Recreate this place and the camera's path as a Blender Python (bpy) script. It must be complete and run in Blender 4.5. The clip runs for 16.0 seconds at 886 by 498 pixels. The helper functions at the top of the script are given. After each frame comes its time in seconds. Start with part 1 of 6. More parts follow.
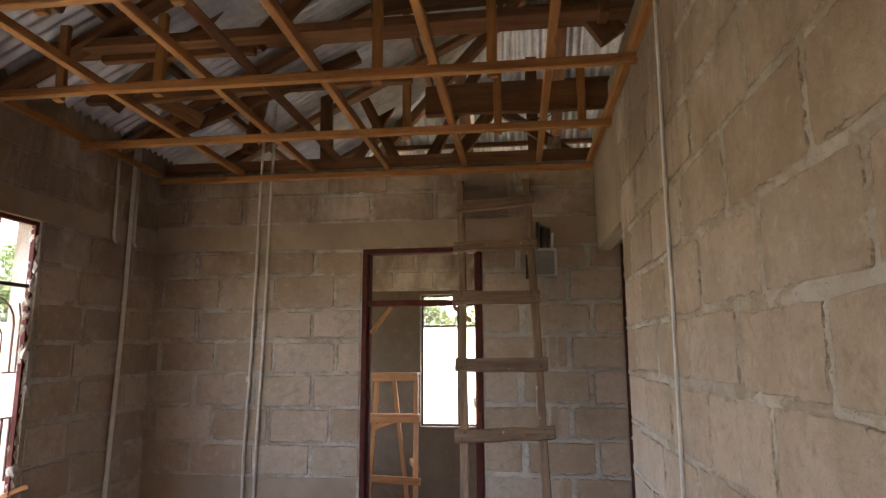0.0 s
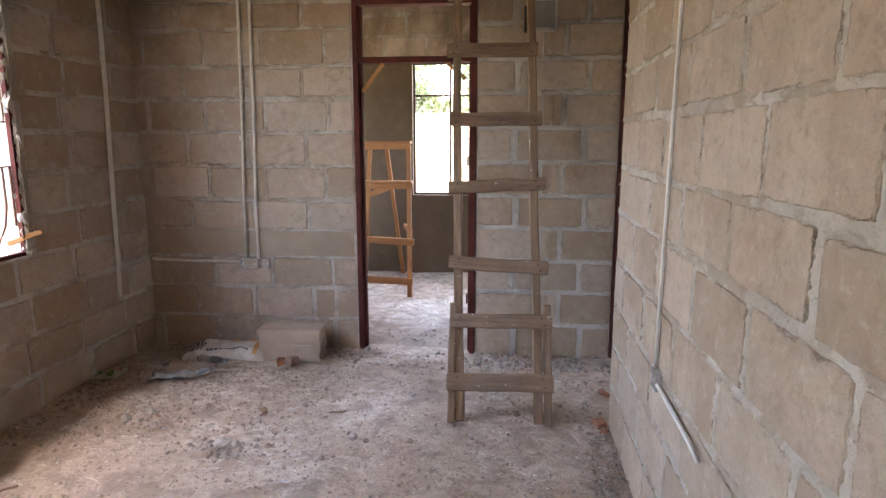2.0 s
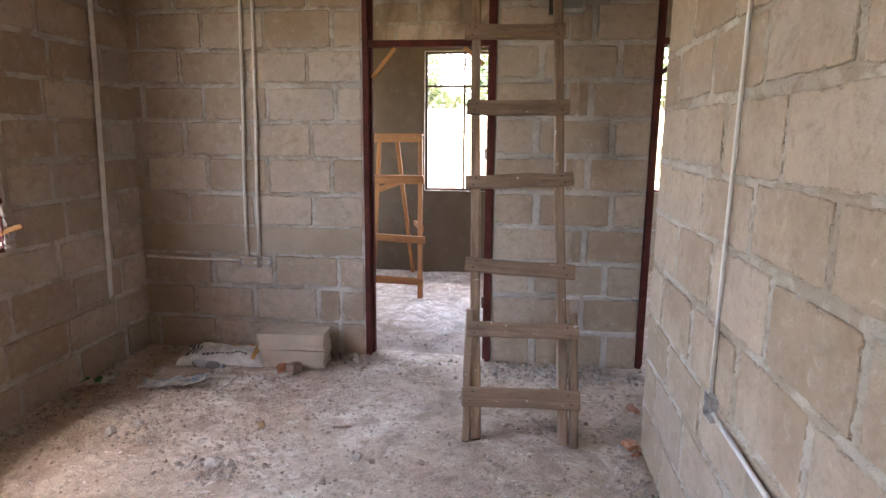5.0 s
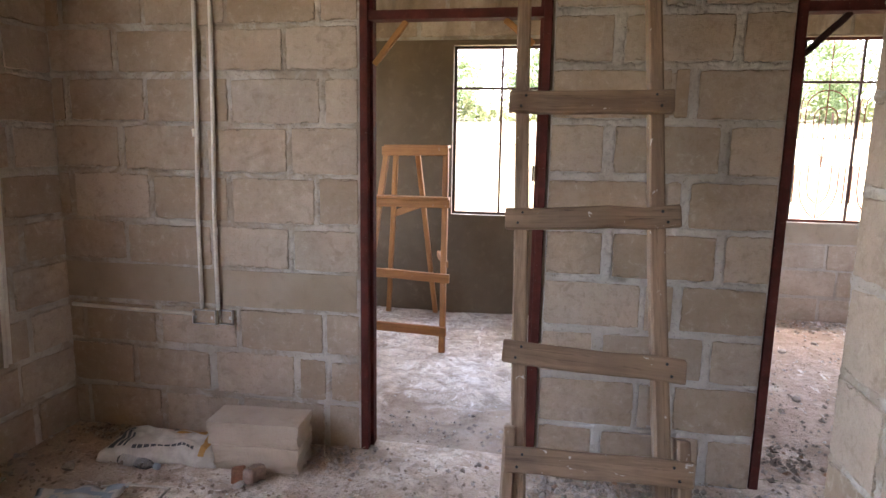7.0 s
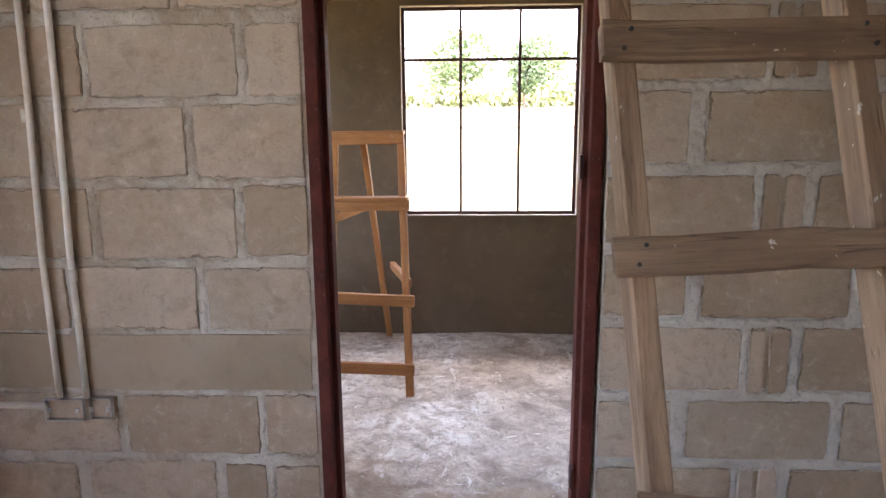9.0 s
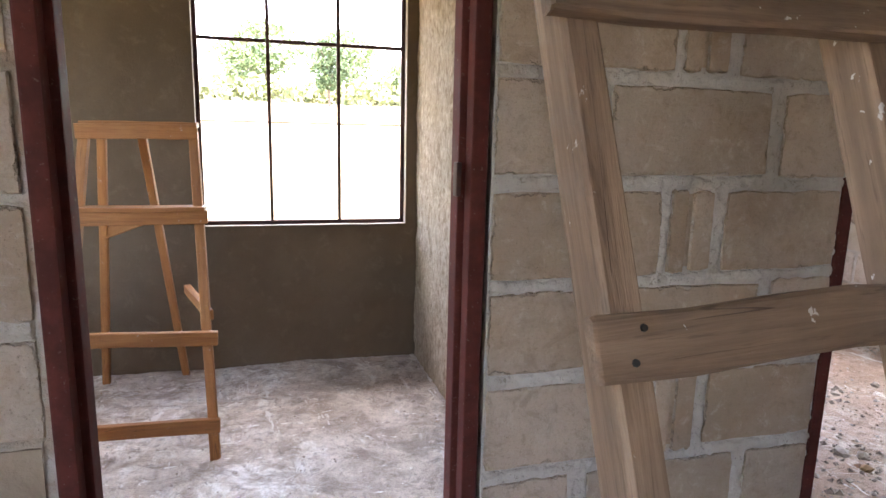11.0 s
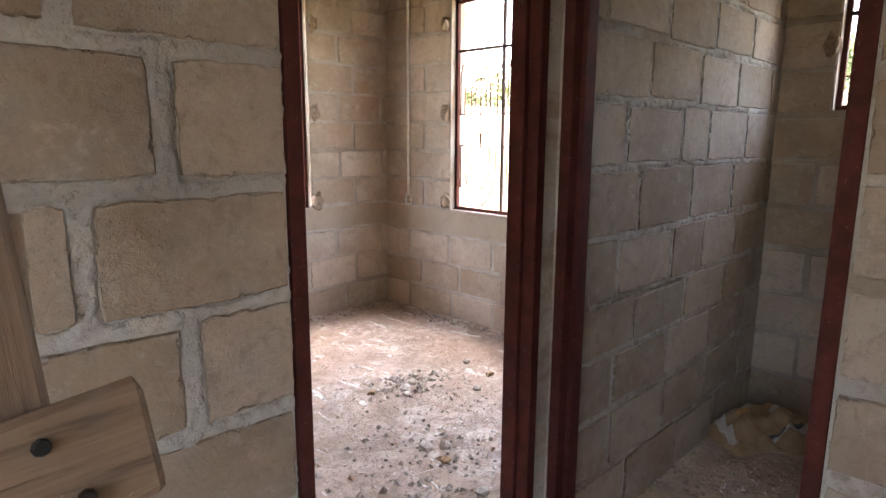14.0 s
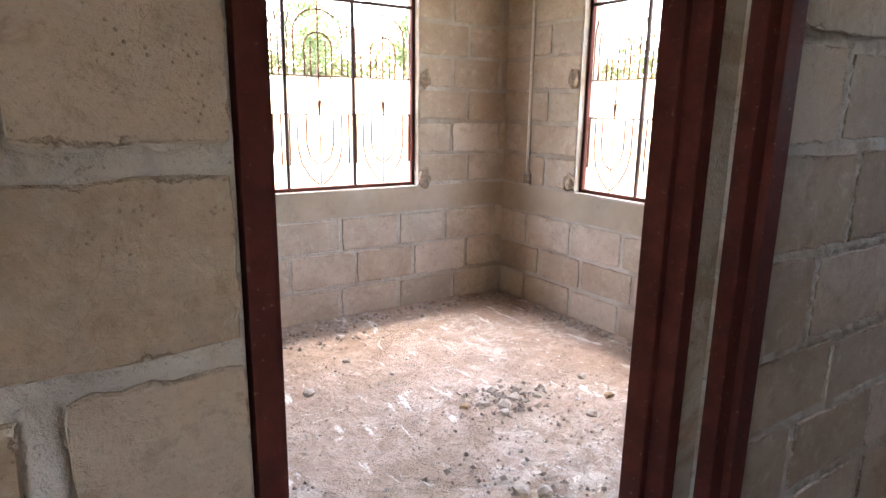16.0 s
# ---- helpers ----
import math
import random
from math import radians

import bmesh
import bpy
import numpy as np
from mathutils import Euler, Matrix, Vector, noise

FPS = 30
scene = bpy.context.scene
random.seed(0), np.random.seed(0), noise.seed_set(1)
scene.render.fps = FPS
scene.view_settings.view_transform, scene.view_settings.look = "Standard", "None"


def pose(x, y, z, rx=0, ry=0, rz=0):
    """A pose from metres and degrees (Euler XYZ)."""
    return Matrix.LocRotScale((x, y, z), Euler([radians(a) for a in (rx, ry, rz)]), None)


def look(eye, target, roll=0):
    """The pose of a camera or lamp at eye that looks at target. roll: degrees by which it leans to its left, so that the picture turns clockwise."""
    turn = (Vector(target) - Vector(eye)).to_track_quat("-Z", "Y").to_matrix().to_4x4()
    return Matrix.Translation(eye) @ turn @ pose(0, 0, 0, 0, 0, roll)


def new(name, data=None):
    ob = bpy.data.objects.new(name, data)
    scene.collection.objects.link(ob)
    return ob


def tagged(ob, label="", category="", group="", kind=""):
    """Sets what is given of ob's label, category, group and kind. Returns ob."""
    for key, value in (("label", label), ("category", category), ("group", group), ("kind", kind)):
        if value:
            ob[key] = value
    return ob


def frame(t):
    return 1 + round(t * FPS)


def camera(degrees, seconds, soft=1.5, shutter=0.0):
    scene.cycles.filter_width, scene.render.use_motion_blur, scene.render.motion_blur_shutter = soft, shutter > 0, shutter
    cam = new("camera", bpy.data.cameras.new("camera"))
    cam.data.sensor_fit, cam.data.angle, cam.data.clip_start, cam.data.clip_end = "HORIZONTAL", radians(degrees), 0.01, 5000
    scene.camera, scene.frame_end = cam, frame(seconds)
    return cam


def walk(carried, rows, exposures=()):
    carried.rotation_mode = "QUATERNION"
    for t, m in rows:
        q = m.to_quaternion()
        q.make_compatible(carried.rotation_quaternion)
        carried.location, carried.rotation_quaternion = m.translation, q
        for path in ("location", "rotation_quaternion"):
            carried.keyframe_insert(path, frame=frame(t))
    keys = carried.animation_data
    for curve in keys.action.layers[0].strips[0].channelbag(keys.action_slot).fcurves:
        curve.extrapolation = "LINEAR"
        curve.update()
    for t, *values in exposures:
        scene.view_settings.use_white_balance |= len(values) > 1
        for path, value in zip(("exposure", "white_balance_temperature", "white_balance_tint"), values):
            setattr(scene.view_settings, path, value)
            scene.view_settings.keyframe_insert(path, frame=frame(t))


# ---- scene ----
cam = camera(71.6, 16.0)
METRES, EYE, TILT, LEAN, TURN = 5.1, 1.83, 0.0, 0.0, 7.0
ROWS = [
    (0.0, 0.0, 0.0, 0.0, 0.03, 9.29, 0.18),
    (0.5, -0.0008, 0.0029, -0.0104, -0.21, 3.3, 0.13),
    (1.0, -0.0011, 0.0041, -0.0209, -0.67, -2.28, 0.09),
    (1.5, -0.0031, 0.0035, -0.0309, -0.86, -6.96, -0.33),
    (2.0, -0.0053, 0.0003, -0.0407, -0.9, -10.26, -0.01),
    (2.5, -0.0071, -0.0062, -0.0456, -0.82, -10.83, -0.82),
    (3.0, -0.0072, -0.0065, -0.0468, -0.92, -10.93, 0.05),
    (3.5, -0.006, -0.0047, -0.0473, -0.82, -11.23, -0.05),
    (4.0, -0.0081, 0.0017, -0.0472, -0.57, -11.3, -0.5),
    (6.5, -0.0103, 0.2474, -0.0504, 1.35, -9.21, 0.06),
    (7.0, -0.0084, 0.3115, -0.0516, 3.08, -9.36, -0.96),
    (7.5, -0.0155, 0.3574, -0.0515, 1.8, -9.11, -0.9),
    (8.0, -0.036, 0.4106, -0.0526, 0.11, -9.84, -0.18),
    (10.5, -0.0798, 0.6201, -0.0548, -17.07, -10.71, -0.81),
    (11.0, -0.065, 0.6307, -0.0545, -22.49, -10.48, -1.3),
    (11.5, -0.0451, 0.6372, -0.0539, -27.8, -9.84, -1.55),
    (12.0, -0.0259, 0.6366, -0.0539, -33.76, -10.11, -1.98),
    (12.5, -0.0094, 0.6377, -0.0546, -40.82, -9.97, -0.92),
    (13.0, 0.0187, 0.647, -0.0559, -49.47, -10.68, -1.34),
    (13.5, 0.0469, 0.6541, -0.0559, -54.51, -10.64, -0.55),
    (14.0, 0.0919, 0.646, -0.0558, -52.25, -10.51, -0.32),
    (14.5, 0.1257, 0.6412, -0.0569, -49.03, -11.49, -1.28),
    (15.0, 0.1471, 0.6598, -0.0591, -45.33, -12.69, -0.45),
    (15.5, 0.1653, 0.6821, -0.0603, -43.63, -11.93, -0.41),
    (16.0, 0.1937, 0.7103, -0.0631, -40.12, -12.87, -0.83),
]
EXPOSURES = [(0.0, 5.15, 7300, 13), (1.0, 5.32, 7200, 13), (2.0, 5.55, 7150, 13), (4.0, 5.62, 7150, 13), (6.5, 5.5, 7400, 14), (8.0, 5.45, 7450, 14), (11.0, 5.45, 7300, 12), (12.0, 5.57, 7350, 12), (13.5, 5.62, 7600, 12), (16.0, 5.76, 7400, 11)]
walk(cam, [(t, pose(0, 0, EYE, TILT, LEAN, TURN) @ pose(METRES * x, METRES * y, METRES * z, 90 + pitch, roll, yaw)) for t, x, y, z, yaw, pitch, roll in ROWS], EXPOSURES)
SKY, SUN = 0.15, 0.65

# ---- world and sun ----
world = bpy.data.worlds.new("world")
scene.world = world
world.use_nodes = True
wn = world.node_tree.nodes
sky = wn.new("ShaderNodeTexSky")
sky.sky_type = "NISHITA"
sky.sun_disc = False
sky.sun_elevation, sky.sun_rotation = radians(86), radians(0)
sky.air_density, sky.dust_density = 0.8, 4.0
world.node_tree.links.new(sky.outputs["Color"], wn["Background"].inputs["Color"])
wn["Background"].inputs["Strength"].default_value = SKY
sun = new("sun", bpy.data.lights.new("sun", "SUN"))
sun.data.energy, sun.data.angle, sun.data.color = SUN, radians(40), (1.0, 0.94, 0.86)
sun.matrix_world = look((0.3, 1.0, 15.4), (0, 0, 0))


# ---- materials ----
class Mat:
    """A small wrapper for building node materials."""

    def __init__(self, name, rough=0.8, metal=0.0):
        self.m = bpy.data.materials.new(name)
        self.m.use_nodes = True
        self.t = self.m.node_tree
        self.b = self.t.nodes["Principled BSDF"]
        self.b.inputs["Roughness"].default_value = rough
        self.b.inputs["Metallic"].default_value = metal
        self.geo = self.t.nodes.new("ShaderNodeNewGeometry")

    def put(self, sock, v):
        if isinstance(v, bpy.types.NodeSocket):
            self.t.links.new(v, sock)
        elif isinstance(v, tuple) and len(v) == 3 and sock.type == "RGBA":
            sock.default_value = (*v, 1)
        else:
            sock.default_value = v

    def where(self, scale=(1, 1, 1), random_shift=False):
        """World position, stretched, and shifted at random from object to object."""
        n = self.t.nodes.new("ShaderNodeMapping")
        self.put(n.inputs["Vector"], self.geo.outputs["Position"])
        n.inputs["Scale"].default_value = scale
        if random_shift:
            o = self.t.nodes.new("ShaderNodeObjectInfo")
            k = self.math("MULTIPLY", o.outputs["Random"], 37.0)
            self.put(n.inputs["Location"], k)
        return n.outputs["Vector"]

    def local(self, scale=(1, 1, 1), random_shift=True):
        c = self.t.nodes.new("ShaderNodeTexCoord")
        n = self.t.nodes.new("ShaderNodeMapping")
        self.put(n.inputs["Vector"], c.outputs["Object"])
        n.inputs["Scale"].default_value = scale
        if random_shift:
            o = self.t.nodes.new("ShaderNodeObjectInfo")
            self.put(n.inputs["Location"], self.math("MULTIPLY", o.outputs["Random"], 23.0))
        return n.outputs["Vector"]

    def rand(self):
        return self.t.nodes.new("ShaderNodeObjectInfo").outputs["Random"]

    def noise(self, vec, scale, detail=4.0, rough=0.6, distort=0.0):
        n = self.t.nodes.new("ShaderNodeTexNoise")
        self.put(n.inputs["Vector"], vec)
        n.inputs["Scale"].default_value = scale
        n.inputs["Detail"].default_value = detail
        n.inputs["Roughness"].default_value = rough
        n.inputs["Distortion"].default_value = distort
        return n.outputs["Fac"]

    def cells(self, vec, scale):
        n = self.t.nodes.new("ShaderNodeTexVoronoi")
        self.put(n.inputs["Vector"], vec)
        n.inputs["Scale"].default_value = scale
        return n.outputs["Distance"]

    def math(self, op, a, b=0.0, c=None):
        n = self.t.nodes.new("ShaderNodeMath")
        n.operation = op
        self.put(n.inputs[0], a)
        self.put(n.inputs[1], b)
        if c is not None:
            self.put(n.inputs[2], c)
        return n.outputs[0]

    def ramp(self, v, lo, hi, a=0.0, b=1.0):
        n = self.t.nodes.new("ShaderNodeMapRange")
        n.interpolation_type = "SMOOTHSTEP"
        self.put(n.inputs["Value"], v)
        for key, val in (("From Min", lo), ("From Max", hi), ("To Min", a), ("To Max", b)):
            n.inputs[key].default_value = val
        return n.outputs["Result"]

    def mix(self, fac, a, b, blend="MIX"):
        n = self.t.nodes.new("ShaderNodeMix")
        n.data_type = "RGBA"
        n.blend_type = blend
        self.put(n.inputs["Factor"], fac)
        self.put(n.inputs["A"], a)
        self.put(n.inputs["B"], b)
        return n.outputs["Result"]

    def mixv(self, fac, a, b):
        n = self.t.nodes.new("ShaderNodeMix")
        self.put(n.inputs["Factor"], fac)
        self.put(n.inputs["A"], a)
        self.put(n.inputs["B"], b)
        return n.outputs["Result"]

    def colour(self, v):
        self.put(self.b.inputs["Base Color"], v)
        return self

    def rough(self, v):
        self.put(self.b.inputs["Roughness"], v)
        return self

    def bump(self, h, strength=0.5, distance=0.004):
        n = self.t.nodes.new("ShaderNodeBump")
        n.inputs["Strength"].default_value = strength
        n.inputs["Distance"].default_value = distance
        self.put(n.inputs["Height"], h)
        self.put(self.b.inputs["Normal"], n.outputs["Normal"])
        return self


def make_block_material(name, most, mort_a, mort_b):
    k = Mat(name, 0.92)
    p = k.where((1, 1, 1), True)
    big, mid, fine = k.noise(p, 3.5, 3), k.noise(p, 14, 5, 0.65), k.noise(p, 160, 3, 0.7)
    c = k.mix(k.ramp(big, 0.3, 0.7), (0.38, 0.283, 0.205), (0.505, 0.40, 0.31))
    c = k.mix(k.ramp(mid, 0.42, 0.75, 0, 0.55), c, (0.29, 0.215, 0.155))
    who = k.rand()
    c = k.mix(k.ramp(who, 0.5, 1.0, 0.0, 0.6), c, (0.56, 0.463, 0.378))
    c = k.mix(k.ramp(who, 0.45, 0.0, 0.0, 0.6), c, (0.335, 0.245, 0.17))
    odd = k.math("FRACT", k.math("MULTIPLY", who, 7.31))
    c = k.mix(k.ramp(odd, 0.7, 1.0, 0.0, 0.3), c, (0.41, 0.36, 0.305))
    c = k.mix(k.ramp(fine, 0.52, 0.78, 0, 0.5), c, (0.22, 0.17, 0.13))
    stain = k.noise(p, 7, 5, 0.7, 1.2)
    c = k.mix(k.ramp(stain, 0.54, 0.72, 0, 0.45), c, (0.25, 0.185, 0.13))
    blot = k.noise(p, 19, 6, 0.78, 0.5)
    c = k.mix(k.ramp(blot, 0.52, 0.66, 0, 0.4), c, (0.27, 0.195, 0.13))
    c = k.mix(k.ramp(blot, 0.46, 0.33, 0, 0.4), c, (0.60, 0.52, 0.43))
    pits = k.cells(p, 95)
    pit = k.math("MULTIPLY", k.ramp(pits, 0.2, 0.1), k.ramp(k.noise(p, 11, 3), 0.5, 0.62))
    c = k.mix(k.math("MULTIPLY", pit, 0.2), c, (0.2, 0.15, 0.11))
    crack = k.math("ABSOLUTE", k.math("SUBTRACT", k.noise(p, 6, 3, 0.55, 1.5), 0.5))
    cut = k.math("MULTIPLY", k.ramp(crack, 0.012, 0.003), k.ramp(k.noise(p, 4, 2), 0.5, 0.6))
    c = k.mix(k.math("MULTIPLY", cut, 0.1), c, (0.16, 0.12, 0.09))
    # trowelled mortar smeared over the rim of each block
    tc = k.t.nodes.new("ShaderNodeTexCoord")
    sep = k.t.nodes.new("ShaderNodeSeparateXYZ")
    k.put(sep.inputs[0], tc.outputs["Generated"])
    ex = k.math("MULTIPLY", k.math("MINIMUM", sep.outputs[0], k.math("SUBTRACT", 1.0, sep.outputs[0])), 0.43)
    ez = k.math("MULTIPLY", k.math("MINIMUM", sep.outputs[2], k.math("SUBTRACT", 1.0, sep.outputs[2])), 0.2)
    e = k.math("MINIMUM", ex, ez)
    edge = k.math("ADD", e, k.math("MULTIPLY", k.math("SUBTRACT", k.noise(p, 22, 4, 0.7), 0.5), 0.055))
    smear = k.ramp(edge, -0.003, 0.006, most, 0.0)
    mort = k.mix(k.ramp(k.noise(p, 30, 4), 0.35, 0.7), mort_a, mort_b)
    c = k.mix(smear, c, mort)
    rim = k.math("ABSOLUTE", k.math("SUBTRACT", edge, 0.004))
    gap = k.math("MULTIPLY", k.ramp(rim, 0.0032, 0.0008), k.ramp(k.noise(p, 9, 3), 0.46, 0.58))
    c = k.mix(k.math("MULTIPLY", gap, 0.55), c, (0.15, 0.115, 0.085))
    # damp stains on the upper courses, deepened to put shade into wall tops
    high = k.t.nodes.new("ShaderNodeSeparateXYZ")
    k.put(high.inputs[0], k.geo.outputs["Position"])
    damp_and_shade = k.math("MULTIPLY", k.ramp(k.noise(k.where((1, 1, 0.35)), 1.6, 5, 0.65, 0.6), 0.38, 0.58), k.ramp(high.outputs[2], 2.1, 2.75))
    c = k.mix(k.math("MULTIPLY", damp_and_shade, 0.72), c, (0.15, 0.105, 0.07))
    # chalky scuffs
    sc = k.noise(k.where((2.0, 2.0, 4.5), True), 6, 7, 0.8)
    c = k.mix(k.ramp(sc, 0.55, 0.75, 0, 0.5), c, (0.51, 0.45, 0.38))
    c = k.mix(k.ramp(sc, 0.45, 0.25, 0, 0.45), c, (0.26, 0.195, 0.14))
    scratch = k.noise(k.where((6.0, 6.0, 1.5), True), 5, 4, 0.6, 0.5)
    c = k.mix(k.ramp(scratch, 0.68, 0.74, 0, 0.35), c, (0.24, 0.18, 0.13))
    k.colour(c).rough(k.ramp(mid, 0.3, 0.7, 0.86, 0.97))
    h = k.math("ADD", k.math("MULTIPLY", mid, 0.5), k.math("MULTIPLY", fine, 0.1))
    h = k.math("ADD", h, k.math("ADD", k.math("MULTIPLY", sc, 0.35), k.math("MULTIPLY", blot, 0.4)))
    h = k.math("SUBTRACT", h, k.math("MULTIPLY", pit, 0.25))
    h = k.math("SUBTRACT", h, k.math("ADD", k.math("MULTIPLY", cut, 0.03), k.math("MULTIPLY", gap, 0.7)))
    return k.bump(k.math("ADD", h, k.math("MULTIPLY", smear, 0.6)), 0.8, 0.01).m


def make_mortar_material(name, ca, cb, dirty=0.0):
    k = Mat(name, 0.95)
    p = k.where()
    a, b, f = k.noise(p, 2.5, 4), k.noise(p, 18, 5, 0.7), k.noise(p, 140, 3, 0.7)
    c = k.mix(k.ramp(a, 0.3, 0.7), ca, cb)
    c = k.mix(k.ramp(b, 0.52, 0.8, 0, 0.45), c, (0.33, 0.29, 0.25))
    c = k.mix(k.ramp(f, 0.6, 0.75, 0, 0.5), c, (0.2, 0.17, 0.14))
    c = k.mix(k.ramp(k.noise(p, 3.2, 5, 0.7, 0.8), 0.46, 0.58, 0, dirty), c, (0.34, 0.262, 0.19))
    pit = k.ramp(k.noise(p, 60, 4, 0.75), 0.60, 0.68, 0, 0.6)
    c = k.mix(pit, c, (0.18, 0.145, 0.115))
    # the same stains on mortar, with painted shade towards the wall tops
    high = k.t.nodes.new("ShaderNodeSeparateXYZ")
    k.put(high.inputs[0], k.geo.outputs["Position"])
    damp_and_shade = k.math("MULTIPLY", k.ramp(k.noise(k.where((1, 1, 0.35)), 1.6, 5, 0.65, 0.6), 0.38, 0.58), k.ramp(high.outputs[2], 2.1, 2.75))
    c = k.mix(k.math("MULTIPLY", damp_and_shade, 0.75), c, (0.15, 0.105, 0.07))
    k.colour(c)
    l = k.noise(p, 45, 4, 0.6)
    return k.bump(k.math("ADD", k.math("ADD", b, k.math("MULTIPLY", l, 0.5)), k.math("MULTIPLY", f, 0.2)), 0.9, 0.012).m


def make_concrete_material(name, ca, cb, cc, strength=0.5):
    k = Mat(name, 0.93)
    p = k.where()
    a, b, f = k.noise(p, 1.7, 4), k.noise(p, 9, 6, 0.7, 0.4), k.noise(p, 120, 3, 0.7)
    c = k.mix(k.ramp(a, 0.3, 0.7), ca, cb)
    c = k.mix(k.ramp(b, 0.5, 0.8, 0, 0.6), c, cc)
    c = k.mix(k.ramp(f, 0.55, 0.8, 0, 0.3), c, tuple(v * 0.55 for v in ca))
    k.colour(c)
    return k.bump(k.math("ADD", b, k.math("MULTIPLY", f, 0.4)), strength, 0.008).m


def make_roughcast_material():
    k = Mat("roughcast", 0.96)
    p = k.where((1, 1, 0.55))
    a, b = k.noise(p, 3, 4), k.noise(p, 26, 6, 0.75, 1.0)
    c = k.mix(k.ramp(b, 0.35, 0.7), (0.24, 0.165, 0.10), (0.54, 0.42, 0.30))
    c = k.mix(k.ramp(a, 0.4, 0.75, 0, 0.4), c, (0.36, 0.26, 0.17))
    k.colour(c)
    return k.bump(b, 1.0, 0.035).m


def make_dirt_material(name, base, pale, dust, amount, splash=0.0, trodden=None):
    k = Mat(name, 0.97)
    p = k.where()
    big, mid = k.noise(p, 0.9, 4, 0.6, 0.5), k.noise(p, 5.0, 6, 0.72, 0.6)
    fine, grit = k.noise(p, 45, 5, 0.75), k.cells(p, 55)
    c = k.mix(k.ramp(mid, 0.3, 0.7), base, pale)
    patch = k.math("MULTIPLY", k.ramp(big, 0.45, 0.62), k.ramp(k.noise(p, 8.5, 6, 0.75, 0.8), 0.42, 0.62))
    c = k.mix(k.math("MULTIPLY", patch, amount), c, dust)
    specks = k.ramp(k.noise(k.where((1.3, 3.4, 1)), 7, 4, 0.65, 1.2), 0.64, 0.67, 0, 0.95)
    c = k.mix(k.math("MULTIPLY", specks, amount), c, tuple(min(1, v * 1.15) for v in dust))
    c = k.mix(k.ramp(fine, 0.52, 0.75, 0, 0.55), c, tuple(v * 0.5 for v in base))
    c = k.mix(k.ramp(grit, 0.0, 0.22, 0.35, 0), c, tuple(v * 0.7 for v in pale))
    sand = k.noise(p, 130, 4, 0.8)
    c = k.mix(k.ramp(sand, 0.53, 0.7, 0, 0.6), c, tuple(v * 0.45 for v in base))
    c = k.mix(k.ramp(sand, 0.45, 0.3, 0, 0.5), c, tuple(min(1, v * 1.25) for v in pale))
    smudge = k.noise(p, 2.6, 5, 0.7, 1.0)
    c = k.mix(k.ramp(smudge, 0.50, 0.64, 0, 0.6), c, tuple(v * 0.72 for v in base))
    clod = k.noise(p, 17, 6, 0.72, 0.8)
    c = k.mix(k.ramp(clod, 0.53, 0.66, 0, 0.6), c, tuple(v * 0.5 for v in base))
    c = k.mix(k.ramp(clod, 0.44, 0.32, 0, 0.45), c, tuple(min(1, v * 1.2) for v in pale))
    if splash:
        tilted = k.t.nodes.new("ShaderNodeMapping")
        k.put(tilted.inputs["Vector"], k.geo.outputs["Position"])
        tilted.inputs["Rotation"].default_value = (0, 0, 0.5)
        tilted.inputs["Scale"].default_value = (9.0, 2.6, 1)
        drops = k.ramp(k.noise(tilted.outputs["Vector"], 1.3, 5, 0.7, 0.5), 0.60, 0.63)
        where = k.ramp(k.noise(p, 1.5, 2), 0.42, 0.52)
        c = k.mix(k.math("MULTIPLY", k.math("MULTIPLY", drops, where), splash), c, (0.80, 0.78, 0.75))
    if trodden:
        # brown earth carried in over the threshold
        at = k.t.nodes.new("ShaderNodeSeparateXYZ")
        k.put(at.inputs[0], k.geo.outputs["Position"])
        reach = k.math("ADD", at.outputs[1], k.math("MULTIPLY", k.noise(p, 2.4, 5, 0.65, 0.7), 1.6))
        earth = k.mix(k.ramp(mid, 0.35, 0.65), (0.21, 0.14, 0.09), (0.38, 0.275, 0.195))
        c = k.mix(k.ramp(reach, trodden - 0.15, trodden + 0.12, 0.9, 0.0), c, earth)
    k.colour(c)
    h = k.math("ADD", k.math("MULTIPLY", mid, 1.0), k.math("MULTIPLY", fine, 0.35))
    h = k.math("ADD", h, k.math("MULTIPLY", clod, 0.6))
    return k.bump(k.math("SUBTRACT", h, k.math("MULTIPLY", grit, 0.06)), 1.0, 0.026).m


